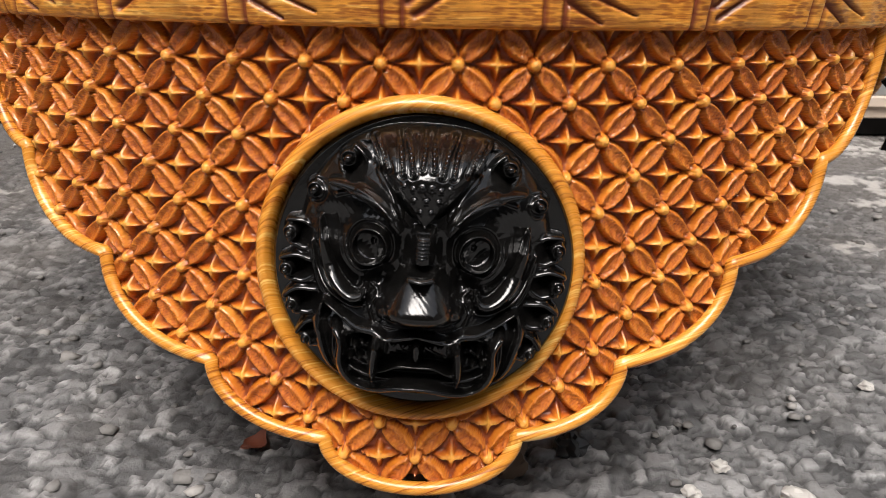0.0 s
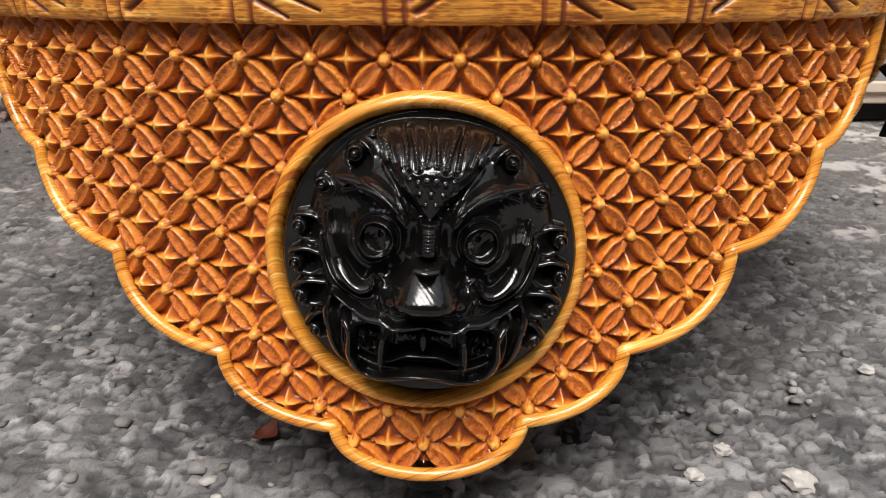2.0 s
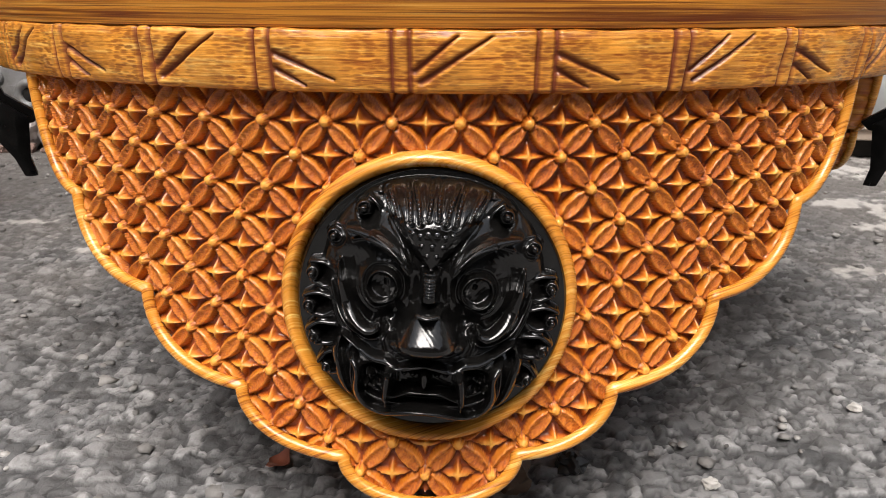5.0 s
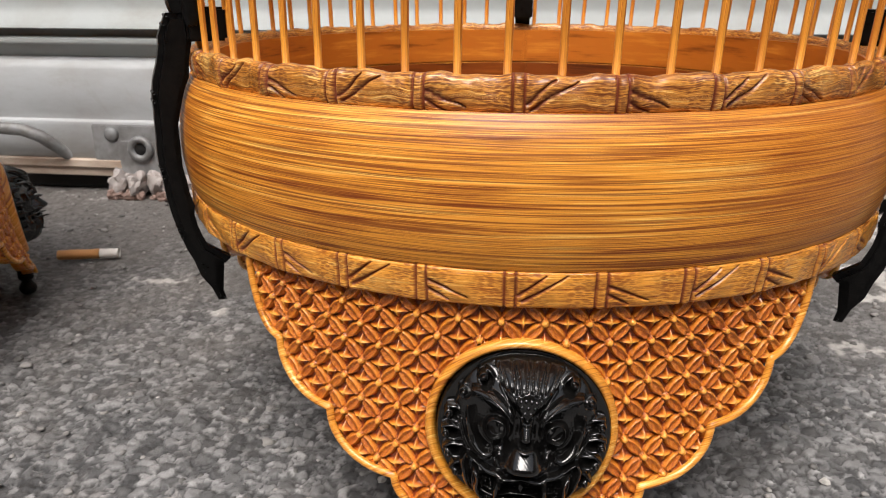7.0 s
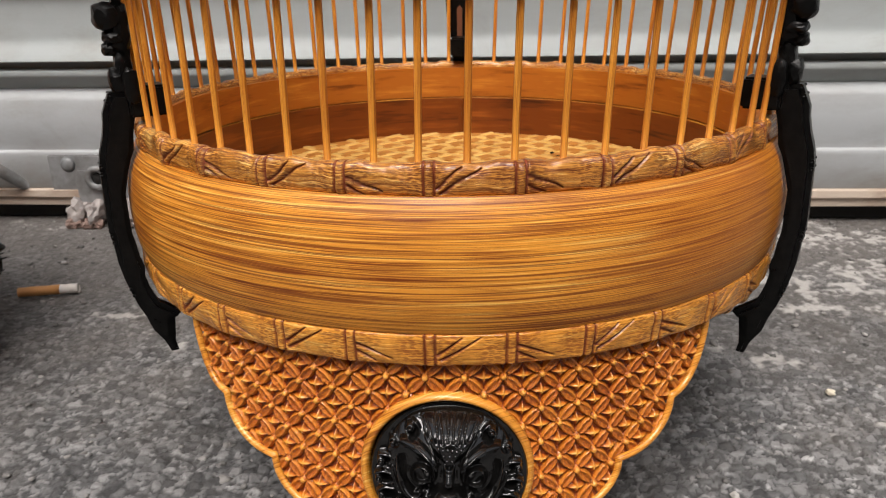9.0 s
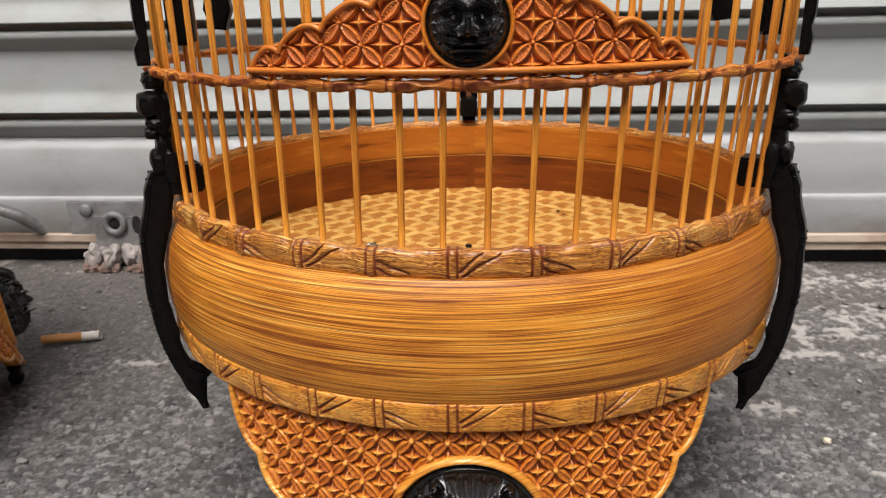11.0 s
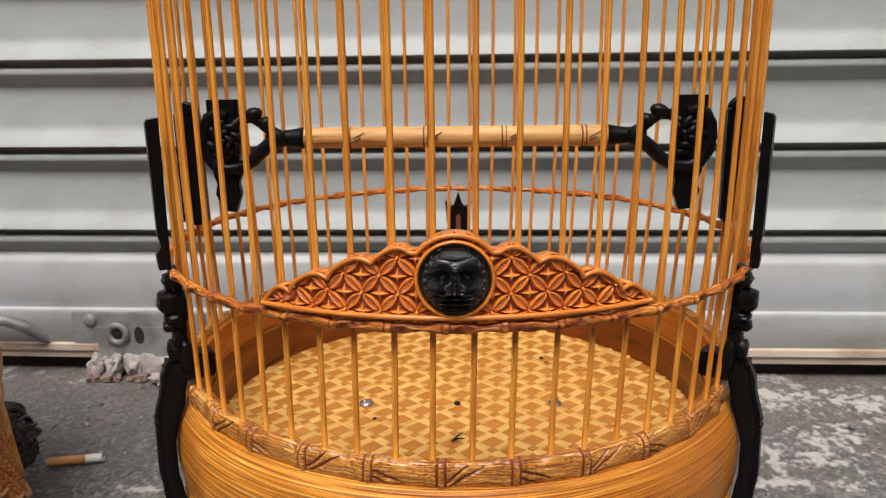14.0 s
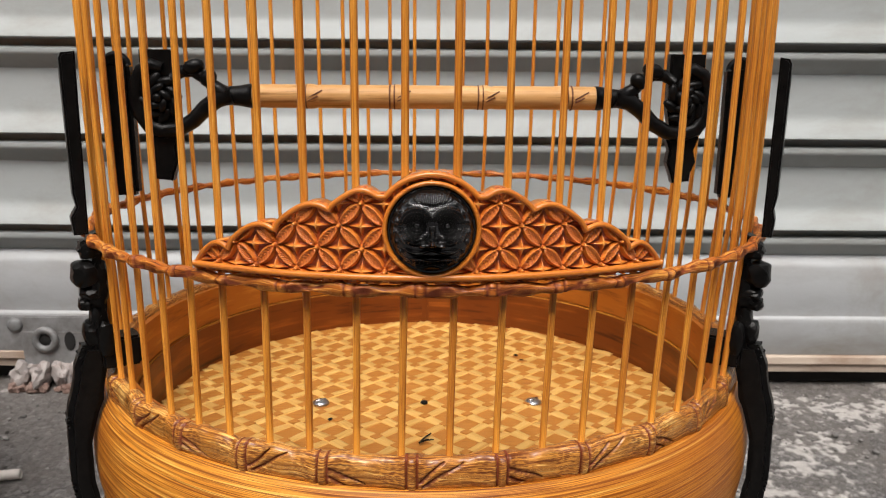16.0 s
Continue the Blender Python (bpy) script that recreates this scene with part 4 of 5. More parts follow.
    chip_verts = [(0, 0, 0.0003)] + [((e1 * a + e2 * b).x * 0.5, (e1 * a + e2 * b).y * 0.5, z) for z in (0.0002, -0.0008) for a, b in ((0.28, 0.28), (-0.28, 0.28), (-0.28, -0.28), (0.28, -0.28))]
    chip = mesh_of("mat_chip", chip_verts, [(0, 1 + k, 1 + (k + 1) % 4) for k in range(4)] + [(1 + k, 5 + k, 5 + (k + 1) % 4, 1 + (k + 1) % 4) for k in range(4)], sharp=30)
    for i in range(-17, 18):
        for k in range(-17, 18):
            p = corner + e1 * i + e2 * k
            if p.length < 0.133:
                place(part("mat_chip", chip, MAT, mat), pose(p.x, p.y, 0.1272))
    under = [(0.002, 0.1235), (0.14, 0.1235), (0.14, 0.1255), (0.002, 0.1255)]
    part("floor_board", lathe("floor_board", under, 120), INNER_SHADED, cage)
    bm = bmesh.new()
    bmesh.ops.create_uvsphere(bm, u_segments=16, v_segments=8, radius=1, matrix=Matrix.Diagonal((0.0045, 0.0045, 0.002, 1)))
    box_bm(bm, (-0.003, -0.0005, 0.0012), (0.003, 0.0005, 0.0021))
    screw = bm_mesh("screw", bm)
    for x, y in ((-0.0544, 0.0), (0.0578, 0.0)):
        place(part("screw", screw, CHROME, cage, "small bright steel screw"), pose(x, y, 0.1266, 0, 0, 35))
    bm = bmesh.new()
    bmesh.ops.create_cone(bm, cap_ends=True, segments=14, radius1=0.0022, radius2=0.0016, depth=0.0012)
    place(part("drain_hole", bm_mesh("drain_hole", bm), EBONY, cage), pose(0, 0, 0.1269))
    part("seam_strip", box_mesh("seam_strip", (-0.0012, 0.1372, 0.1262), (0.0012, 0.1386, 0.1500), 0.0004), INNER_SHADED, cage)
    # bars
    # the round base passes into a slightly oval body: the side bars lean out, the front and back ones lean in
    heights = (0.165, 0.185, 0.205, 0.23, 0.26, 0.30, 0.34, 0.40, 0.46)
    rng = random.Random(4)
    for i in range(60):
        a = radians(3.05 + 6 * i + rng.uniform(-0.2, 0.2))
        tip_x, tip_y, line = rng.uniform(-0.0003, 0.0003), rng.uniform(-0.0003, 0.0003), []
        for z in heights:
            k = float(np.interp(z, (0.165, 0.23, 0.27, 0.31), (0, 0.7, 0.95, 1)))
            line.append(((0.147 + 0.0048 * k) * math.sin(a) + 0.0018 * k + tip_x * k, -(0.147 - 0.0022 * k) * math.cos(a) + tip_y * k, z))
        part("bar", tube("bar", line, [0.00122, 0.00124, 0.00122, 0.0012, 0.00122, 0.0012, 0.00122, 0.0012, 0.0012], 10), BAR, cage)
    # feet
    front = np.unique(np.concatenate([np.linspace(-41.3, 40.2, 620), [d for d, z in scallop_path(LOW_EAST, 20)], [-d for d, z in scallop_path(LOW_WEST, 20)]]))
    skirt = carved_panel("foot_panel", front, lambda a: np.where(a > 0, lobes(LOW_EAST)(a), lobes(LOW_WEST)(a)), lambda a: np.full_like(a, 0.1047), skirt_radius, 0.0031, 0.0085, 250, (-0.22, 0.0914, 0.1525), (0, 0.0616, 0.0300))
    outline = [(-d, z) for d, z in scallop_path(LOW_WEST)[::-1]] + [(d, z) for d, z in scallop_path(LOW_EAST)[1:]]
    edge = board_grain(tube("panel_lip", [polar(d, skirt_radius(z) - 0.0006, z + 0.0006) for d, z in outline], 0.0014, 10), 24)
    seat = board_grain(ring_mesh("medallion_ring", [(0.0280, -0.007), (0.0281, -0.001), (0.0285, 0.0008), (0.0292, 0.0020), (0.0300, 0.0024), (0.0309, 0.0018), (0.0316, 0.0004), (0.0317, -0.007)], bend=2.9), 24)
    mask = mask_mesh("mask", 0.0283, 0.0283, 230, 640)
    peg = tube("foot_peg", [(0, 0, z) for z in (0.0, 0.0006, 0.002, 0.0042, 0.0064, 0.0082, 0.0095, 0.0105, 0.0112, 0.0125, 0.018)], [0.0022, 0.0035, 0.0049, 0.0056, 0.0053, 0.0042, 0.0034, 0.0033, 0.0047, 0.005, 0.005], 20)
    for turn in (0, 120, 240):
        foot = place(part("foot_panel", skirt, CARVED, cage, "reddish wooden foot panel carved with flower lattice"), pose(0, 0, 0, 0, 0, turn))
        part("panel_lip", edge, LIP, foot, "smooth pale scalloped lip")
        place(part("medallion_ring", seat, LIP, foot, "pale turned wooden ring"), pose(-0.0002, -0.1556, 0.0616, -5.5))
        place(part("mask_medallion", mask, BLACK, foot, "glossy black carved demon mask"), pose(0.0006, -0.1552, 0.0618, -5.5, 3.2, 0))
        place(part("foot_peg", peg, EBONY, foot, "turned black ball foot"), pose(0, -0.1568, 0))
    # crest on the middle hoop
    mid = 0.6
    a0 = [d for d, z in scallop_path(CREST, 16)]
    wide = np.unique(np.concatenate([np.linspace(-29.4, 29.4, 700), a0, [-d for d in a0]]))

    def crest_edge(d):
        z = np.full_like(d, 0.2342)
        for (d0, z0), (d1, z1) in zip(CREST, CREST[1:]):
            t = np.clip((d - d0) / (d1 - d0), 0, 1)
            z = np.where((d >= d0) & (d <= d1), z1 + (z0 - z1) * np.maximum(np.sqrt(1 - t ** 2.2), 0) + 0.0035 * np.sin(t * math.pi) * (1 - t), z)
        return z

    def crest_top(a):
        d = np.abs(a)
        body = crest_edge(np.maximum(d, 6.1001))
        dome = 0.2496 + np.sqrt(np.maximum(0.0172 ** 2 - (np.radians(d) * 0.152) ** 2, 0))
        return np.where(d < 6.1001, np.maximum(dome, 0.2602), body)

    def crest_radius(z):
        return 0.1535 + (z - 0.234) * 0.01

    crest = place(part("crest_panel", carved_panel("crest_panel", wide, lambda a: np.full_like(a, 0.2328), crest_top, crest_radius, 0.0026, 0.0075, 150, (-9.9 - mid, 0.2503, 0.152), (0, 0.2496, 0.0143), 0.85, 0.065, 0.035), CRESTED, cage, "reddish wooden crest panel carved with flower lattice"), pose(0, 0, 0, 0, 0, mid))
    top = [(d, float(crest_top(np.array([d]))[0])) for d in np.linspace(-29.4, 29.4, 260)]
    part("crest_lip", tube("crest_lip", [polar(d, crest_radius(z) - 0.0006, z - 0.0008) for d, z in top], 0.0009, 8), CARVED_LIP, crest)
    base = [(d, 0.2350) for d in np.linspace(-29.6, 29.6, 80)]
    part("crest_base", tube("crest_base", [polar(d, 0.1534, z) for d, z in base], 0.0011, 8), CARVED_LIP, crest)
    place(part("medallion_ring", ring_mesh("crest_ring", [(0.0131, -0.004), (0.0133, 0.0002), (0.0138, 0.0008), (0.0143, 0.0008), (0.0147, 0.0001), (0.0147, -0.004)]), CARVED_LIP, crest), pose(0, -0.1535, 0.2496))
    place(part("mask_medallion", mask_mesh("crest_mask", 0.0133, 0.0135, 170, 480, small_relief), BLACK_FINE, crest, "small glossy black carved demon mask"), pose(0, -0.1512, 0.2496))
    # black posts
    tail = [(0.1600, 0.188), (0.1632, 0.180), (0.1652, 0.170), (0.1676, 0.157), (0.1680, 0.148), (0.1684, 0.136), (0.1678, 0.124), (0.1656, 0.108), (0.1620, 0.094), (0.1570, 0.082), (0.1508, 0.0695), (0.1478, 0.0695), (0.1500, 0.0775), (0.1490, 0.0850), (0.1440, 0.0875), (0.1530, 0.0950), (0.1566, 0.1040), (0.1572, 0.1120), (0.1590, 0.1230), (0.1596, 0.1350), (0.1592, 0.1450), (0.1572, 0.1560), (0.1540, 0.1640), (0.1515, 0.1780), (0.1515, 0.188)]
    rough = random.Random(3)
    tail = [(r + rough.uniform(-0.00055, 0.00055), z + rough.uniform(-0.0006, 0.0006)) for (r0, z0), (r1, z1) in zip(tail, tail[1:] + tail[:1]) for r, z in ((r0, z0), ((r0 + r1) / 2, (z0 + z1) / 2))]
    carve = [(0.1522, 0.1830)]
    for k in range(26):
        z = 0.183 + 0.0495 * k / 25
        carve.append((0.1580 + 0.0024 * math.sin(k * 1.18) + 0.0012 * math.sin(k * 2.3 + 1) - 0.06 * abs(z - 0.215), z))
    carve += [(0.1530, 0.2335), (0.1512, 0.2260), (0.1528, 0.2180), (0.1508, 0.2080), (0.1520, 0.1960)]
    for az in (60, -60, 180):
        a = radians(az)

        def at(r, z, c, a=a):
            return (r * math.sin(a) + c * math.cos(a), -r * math.cos(a) + c * math.sin(a), z)

        post = part("post", slab("post", tail, 0.0047, 0.0021, at), EBONY, cage, "black carved post with a hooked tail")
        rim = sorted(tail[:21], key=lambda q: q[1])
        for zc in (0.184, 0.1555, 0.1255, 0.1000):
            for dz in (0.0, 0.0032):
                ro = float(np.interp(zc + dz, [q[1] for q in rim], [q[0] for q in rim]))
                part("notch_ridge", tube("notch_ridge", [at(ro - 0.0004, zc + dz, c) for c in (-0.0040, 0.0, 0.0040)], 0.0007, 6), EBONY, post)
        if az != 180:
            part("scroll", slab("scroll", [(r - 0.0020, z) for r, z in carve], 0.0050, 0.0016, at), EBONY, post, "black carved scrollwork")
            for r, z, c, sr, sz, sc, seed in ((0.1556, 0.2268, 0.0, 0.0046, 0.0042, 0.0060, 1), (0.1582, 0.2170, 0.0, 0.0055, 0.0058, 0.0068, 2), (0.1535, 0.2130, 0.0, 0.0042, 0.0105, 0.0058, 3), (0.1562, 0.2090, 0.0, 0.0050, 0.0030, 0.0062, 4), (0.1584, 0.2046, 0.0, 0.0034, 0.0030, 0.0042, 5), (0.1545, 0.1985, 0.0, 0.0038, 0.0060, 0.0056, 6), (0.1572, 0.1925, 0.0, 0.0040, 0.0058, 0.0054, 7), (0.1530, 0.1900, 0.0052, 0.0034, 0.0080, 0.0026, 8), (0.1530, 0.1900, -0.0052, 0.0034, 0.0080, 0.0026, 9)):
                bm = bmesh.new()
                bmesh.ops.create_icosphere(bm, subdivisions=3, radius=1)
                for v in bm.verts:
                    n = v.co.normalized()
                    box = n / max(abs(n.x), abs(n.y), abs(n.z)) * 0.82
                    q = n.lerp(box, 0.45) * (1 + 0.16 * noise.noise(n * 2.3 + Vector((seed, 0, 0))))
                    v.co = at(r - 0.0020 + q.x * sr, z + q.z * sz, c + q.y * sc)
                boss = bm_mesh("carved_boss", bm)
                boss.set_sharp_from_angle(angle=radians(28))
                part("carved_boss", boss, EBONY, post)
        bm = bmesh.new()
        box_bm(bm, (0.1380, -0.006, 0.1775), (0.1530, 0.006, 0.1900), 0.001)
        for v in bm.verts:
            v.co = at(v.co.x, v.co.z, v.co.y)
        part("clamp", bm_mesh("clamp", bm, False), EBONY, post)
        if az == 180:
            crown = [(-0.0058, 0.1850), (-0.0066, 0.1960), (-0.0088, 0.2030), (-0.0092, 0.2110), (-0.0102, 0.2208), (-0.0058, 0.2158), (-0.0034, 0.2172), (0.0, 0.2272), (0.0034, 0.2172), (0.0058, 0.2158), (0.0102, 0.2208), (0.0092, 0.2110), (0.0088, 0.2030), (0.0066, 0.1960), (0.0058, 0.1850)]
            part("crown", slab("crown", crown[::-1], 0.0030, 0.0010, lambda a, b, c: (-a, 0.1560 - c, b)), EBONY, post, "black three-pointed carved crown")
            part("peg_plate", slab("peg_plate", [(-0.0018, 0.1900), (0.0018, 0.1900), (0.0018, 0.2080), (0.0, 0.2105), (-0.0018, 0.2080)], 0.0006, 0.0002, lambda a, b, c: (-a, 0.1524 - c, b)), CUT, post, "red-brown wooden peg")
        else:
            o = 0.0 if az > 0 else -0.0028
            base = 0.1562 if az > 0 else 0.1534
            edge = [(base, 0.2330), (0.1600 + o / 2, 0.2330), (0.1606 + o / 2, 0.2400), (0.1597 + o, 0.2440), (0.1606 + o, 0.2490), (0.1609 + o, 0.3000), (0.1600 + o, 0.3018), (base + 0.0004 + o / 2, 0.3025)]
            part("upright", slab("upright", edge, 0.0034, 0.0008, at), EBONY, post, "plain black upright")
    # straps that carry the perch
    for s in (-1, 1):
        near, far = (0.1458, 0.1598) if s > 0 else (0.1395, 0.1535)
        strap = part("perch_strap", box_mesh("perch_strap", (min(s * far, s * near), -0.0038, 0.2370), (max(s * far, s * near), 0.0038, 0.3000), 0.0018), EBONY, cage, "black perch strap clasping the bars")
        plate = [(0.1180, 0.3062), (0.1352, 0.3062), (0.1352, 0.2800), (0.1338, 0.2720), (0.1346, 0.2660), (0.1326, 0.2600), (0.1340, 0.2545), (0.1318, 0.2490), (0.1316, 0.2450), (0.1232, 0.2440), (0.1216, 0.2490), (0.1196, 0.2540), (0.1206, 0.2600), (0.1184, 0.2660), (0.1196, 0.2720), (0.1180, 0.2800)]
        part("back_plate", slab("back_plate", plate if s < 0 else plate[::-1], 0.0034, 0.0010, lambda a, b, c, s=s: (s * a, 0.0015 + c, b)), EBONY, strap, "black carved back plate")
        arch = [(s * ((far + near) / 2 + 0.0052 * math.cos(math.pi * i / 14)), 0, 0.2985 + 0.0050 * math.sin(math.pi * i / 14)) for i in range(15)]
        part("arch", tube("arch", arch, 0.0019, 10), EBONY, strap)
        lobe = [(0.0048 * math.cos(math.pi * i / 14), 0.2985 + 0.0046 * math.sin(math.pi * i / 14)) for i in range(15)]
        part("arch_fill", slab("arch_fill", lobe, 0.0028, 0.0008, lambda a, b, c, m=s * (far + near) / 2: (m + a, c, b)), EBONY, strap)
    return cage


cage = bird_cage()
copy_thing(cage, pose(-0.4430, -0.0290, 0, 0, 0, 132.5))


def perch():
    ob = thing("perch", "pale bamboo perch with black scrolled ends hung inside the cage", "perch")
    xs = np.linspace(-0.0838, 0.0848, 90)
    joints = (-0.055, -0.013, 0.029, 0.066)
    rad = [0.0056 + 0.0004 * max(math.exp(-((x - j) / 0.002) ** 2) for j in joints) - 0.0005 * max(math.exp(-((x - j - 0.003) / 0.0006) ** 2) for j in joints) for x in xs]
    part("rod", tube("rod", [(x, 0.001, 0.285) for x in xs], rad, 18), PERCH, ob, "pale bamboo rod")
    for x in (-0.0591, -0.0169, 0.0256, 0.0687):
        for off in (0.0, 0.0022):
            ring = [(x + off, 0.001 + 0.00565 * math.cos(a), 0.285 + 0.00565 * math.sin(a)) for a in np.linspace(0, 2 * math.pi, 24, endpoint=False)]
            part("joint_cut", tube("joint_cut", ring, 0.00042, 5, True), CUT, ob)
        for a0, a1, x1 in ((-0.1, 0.55, 0.010), (-0.35, 0.05, 0.008)):
            cutline = [(x + 0.0035 + (x1 - 0.0035) * k / 6, 0.001 - 0.0056 * math.cos(a0 + (a1 - a0) * k / 6), 0.285 + 0.0056 * math.sin(a0 + (a1 - a0) * k / 6)) for k in range(7)]
            part("slash_cut", tube("slash_cut", cutline, 0.0004, 5), CUT, ob)
    for s in (-1, 1):
        xs = [0.0824, 0.0845, 0.088, 0.094, 0.099, 0.103]
        end = part("scrolled_end", tube("scrolled_end", [(s * x, 0.0005, 0.285) for x in xs], [0.0059, 0.0058, 0.0050, 0.0044, 0.0048, 0.0044], 16), EBONY, ob, "black carved scroll end")
        arm = [(0.092, 0.2850), (0.099, 0.2835), (0.105, 0.2792), (0.111, 0.2732), (0.118, 0.2692), (0.1255, 0.2682), (0.1322, 0.2706), (0.1362, 0.2766), (0.1376, 0.2840), (0.1370, 0.2910), (0.1340, 0.2966), (0.1290, 0.2992), (0.1240, 0.2978)]
        part("loop", tube("loop", [(s * x, -0.002, z) for x, z in arm], [0.0042, 0.0042, 0.0039, 0.0037, 0.0037, 0.0038, 0.0037, 0.0036, 0.0035, 0.0034, 0.0033, 0.0031, 0.0024], 12), EBONY, end)
        sprig = [(0.095, 0.2858), (0.1000, 0.2890), (0.1045, 0.2930), (0.1095, 0.2965), (0.1150, 0.2962), (0.1200, 0.2930)]
        part("sprig", tube("sprig", [(s * x, -0.002, z) for x, z in sprig], [0.0036, 0.0032, 0.0030, 0.0032, 0.0030, 0.0024], 10), EBONY, end)
        for count, far, size, out in ((8, 0.0078, (0.0050, 0.0022, 0.0025), -0.0030), (5, 0.0040, (0.0038, 0.0018, 0.0020), -0.0052)):
            for i in range(count):
                g = 2 * math.pi * i / count + 0.3
                bm = bmesh.new()
                blob(bm, (s * 0.1262 + far * 0.9 * math.cos(g), out, 0.2838 + far * 1.1 * math.sin(g)), size, (0, -math.degrees(g) + 55, 0))
                part("petal", bm_mesh("petal", bm), EBONY, end)
        bm = bmesh.new()
        blob(bm, (s * 0.1262, -0.0066, 0.2838), (0.0022, 0.0016, 0.0022))
        part("blossom_eye", bm_mesh("blossom_eye", bm), EBONY, end)
        for x, z, w, t in ((0.1092, 0.2982, 0.0056, 20), (0.1025, 0.2932, 0.0046, 45)):
            bm = bmesh.new()
            blob(bm, (s * x, -0.0035, z), (w, 0.0038, 0.0038), (0, s * t, 0))
            part("leaf", bm_mesh("leaf", bm), EBONY, end)
    return ob


perch()


def cigarette_butt():
    ob = thing("cigarette_butt", "smoked cigarette butt lying on the asphalt", "cigarette butt")

    def piece(name, x0, x1, mat, label):
        xs = np.linspace(x0, x1, 7)
        part(name, tube(name, [(x, 0, 0) for x in xs], [0.0037 + 0.00015 * math.sin(900 * x) for x in xs], 16), mat, ob, label)
    piece("filter", -0.022, 0.0085, TIPPING, "tan filter")
    piece("paper", 0.0083, 0.022, PAPER, "white paper end")
    place(ob, pose(-0.321, 0.143, 0.0050, 0, 0, 12))
    return ob


cigarette_butt()

# ---- ground ----


def axis(lo, hi, fine, reach):
    a = list(np.arange(lo, hi + fine / 2, fine))
    step, down, up = fine, [], []
    x0, x1 = a[0], a[-1]
    while x1 < reach:
        step *= 1.35
        x0, x1 = x0 - step, x1 + step
        down.append(x0)
        up.append(x1)
    return np.array(down[::-1] + a + up)


def packed(X, Y, cell, seed):
    """Stones packed edge to edge: how far into its stone each place is (0 at the joint), the stone's own chance number, and its slope there."""
    rng = np.random.default_rng(seed)
    n = 512
    jx, jy, chance, ax, ay = rng.uniform(0.1, 0.9, (n, n)), rng.uniform(0.1, 0.9, (n, n)), rng.random((n, n)), rng.normal(0, 1, (n, n)), rng.normal(0, 1, (n, n))
    U, V = X / cell + 200.5, Y / cell + 200.5
    iu, iv = np.floor(U).astype(int), np.floor(V).astype(int)
    first, second = np.full(X.shape, 9.0), np.full(X.shape, 9.0)
    who, slope = np.zeros(X.shape), np.zeros(X.shape)
    for du in (-1, 0, 1):
        for dv in (-1, 0, 1):
            a, b = (iu + du) % n, (iv + dv) % n
            ox, oy = U - (iu + du + jx[a, b]), V - (iv + dv + jy[a, b])
            d = np.maximum(np.hypot(ox, oy), 0.9 * np.maximum(np.abs(ox), np.abs(oy)) + 0.1)
            near = d < first
            second = np.where(near, first, np.minimum(second, d))
            who, slope = np.where(near, chance[a, b], who), np.where(near, ox * ax[a, b] + oy * ay[a, b], slope)
            first = np.where(near, d, first)
    return np.clip((second - first) / 0.3, 0, 1), who, slope


def rough_field(X, Y, size, seed, octaves=4):
    """Smooth chance field from 0 to 1 with finer and finer steps."""
    rng = np.random.default_rng(seed)
    total, weight = np.zeros(X.shape), 0.0
    for o in range(octaves):
        table = rng.random((256, 256))
        U, V = X / size * 2 ** o + 91.3 + 7 * o, Y / size * 2 ** o + 57.7 + 3 * o
        iu, iv = np.floor(U).astype(int), np.floor(V).astype(int)
        fu, fv = U - iu, V - iv
        fu, fv = fu * fu * (3 - 2 * fu), fv * fv * (3 - 2 * fv)
        a, b = table[iu % 256, iv % 256], table[(iu + 1) % 256, iv % 256]
        c, d = table[iu % 256, (iv + 1) % 256], table[(iu + 1) % 256, (iv + 1) % 256]
        total += 0.6 ** o * ((a * (1 - fu) + b * fu) * (1 - fv) + (c * (1 - fu) + d * fu) * fv)
        weight += 0.6 ** o
    return total / weight


# dried cement left on the ground: place, half width, half depth
SPLASHES = ((0.200, 0.046, 0.016, 0.010), (0.168, 0.062, 0.008, 0.006), (0.262, 0.121, 0.034, 0.013), (0.290, 0.152, 0.040, 0.020), (0.242, 0.175, 0.028, 0.012), (0.33, 0.2, 0.045, 0.024), (0.4, 0.26, 0.07, 0.04), (0.3, 0.28, 0.05, 0.02), (0.42, 0.14, 0.05, 0.02), (-0.248, 0.109, 0.018, 0.006), (-0.222, 0.082, 0.009, 0.005), (-0.190, 0.060, 0.008, 0.006), (0.232, -0.028, 0.013, 0.003))
gx, gy = axis(-0.56, 0.56, 0.0011, 60), axis(-0.25, 0.335, 0.0011, 60)
GX, GY = np.meshgrid(gx, gy, indexing="ij")
near = (np.abs(GX) < 0.6) & (GY > -0.29) & (GY < 0.37)
bend_x, bend_y = (rough_field(GX, GY, 0.005, 11, 3) - 0.5) * 0.0045, (rough_field(GX, GY, 0.005, 12, 3) - 0.5) * 0.0045
big, big_who, big_slope = packed(GX + bend_x, GY + bend_y, 0.0060, 3)
small, small_who, small_slope = packed(GX - bend_y, GY + bend_x, 0.0033, 4)
stony = big_who > 0.6
inset = np.where(near, np.where(stony, big, small), 0.7)
gz = np.where(stony, np.clip(big * 1.6, 0, 1) ** 0.6 * (0.0018 + 0.0022 * big_who) + 0.0013 * big_slope * big, np.clip(small * 1.6, 0, 1) ** 0.6 * (0.0010 + 0.0022 * small_who) + 0.0009 * small_slope * small)
gz = gz + 0.0022 * (rough_field(GX, GY, 0.0034, 13, 2) - 0.5)
blobs = sum(np.exp(-((GX - x) / a) ** 2 - ((GY - y) / b) ** 2) for x, y, a, b in SPLASHES)
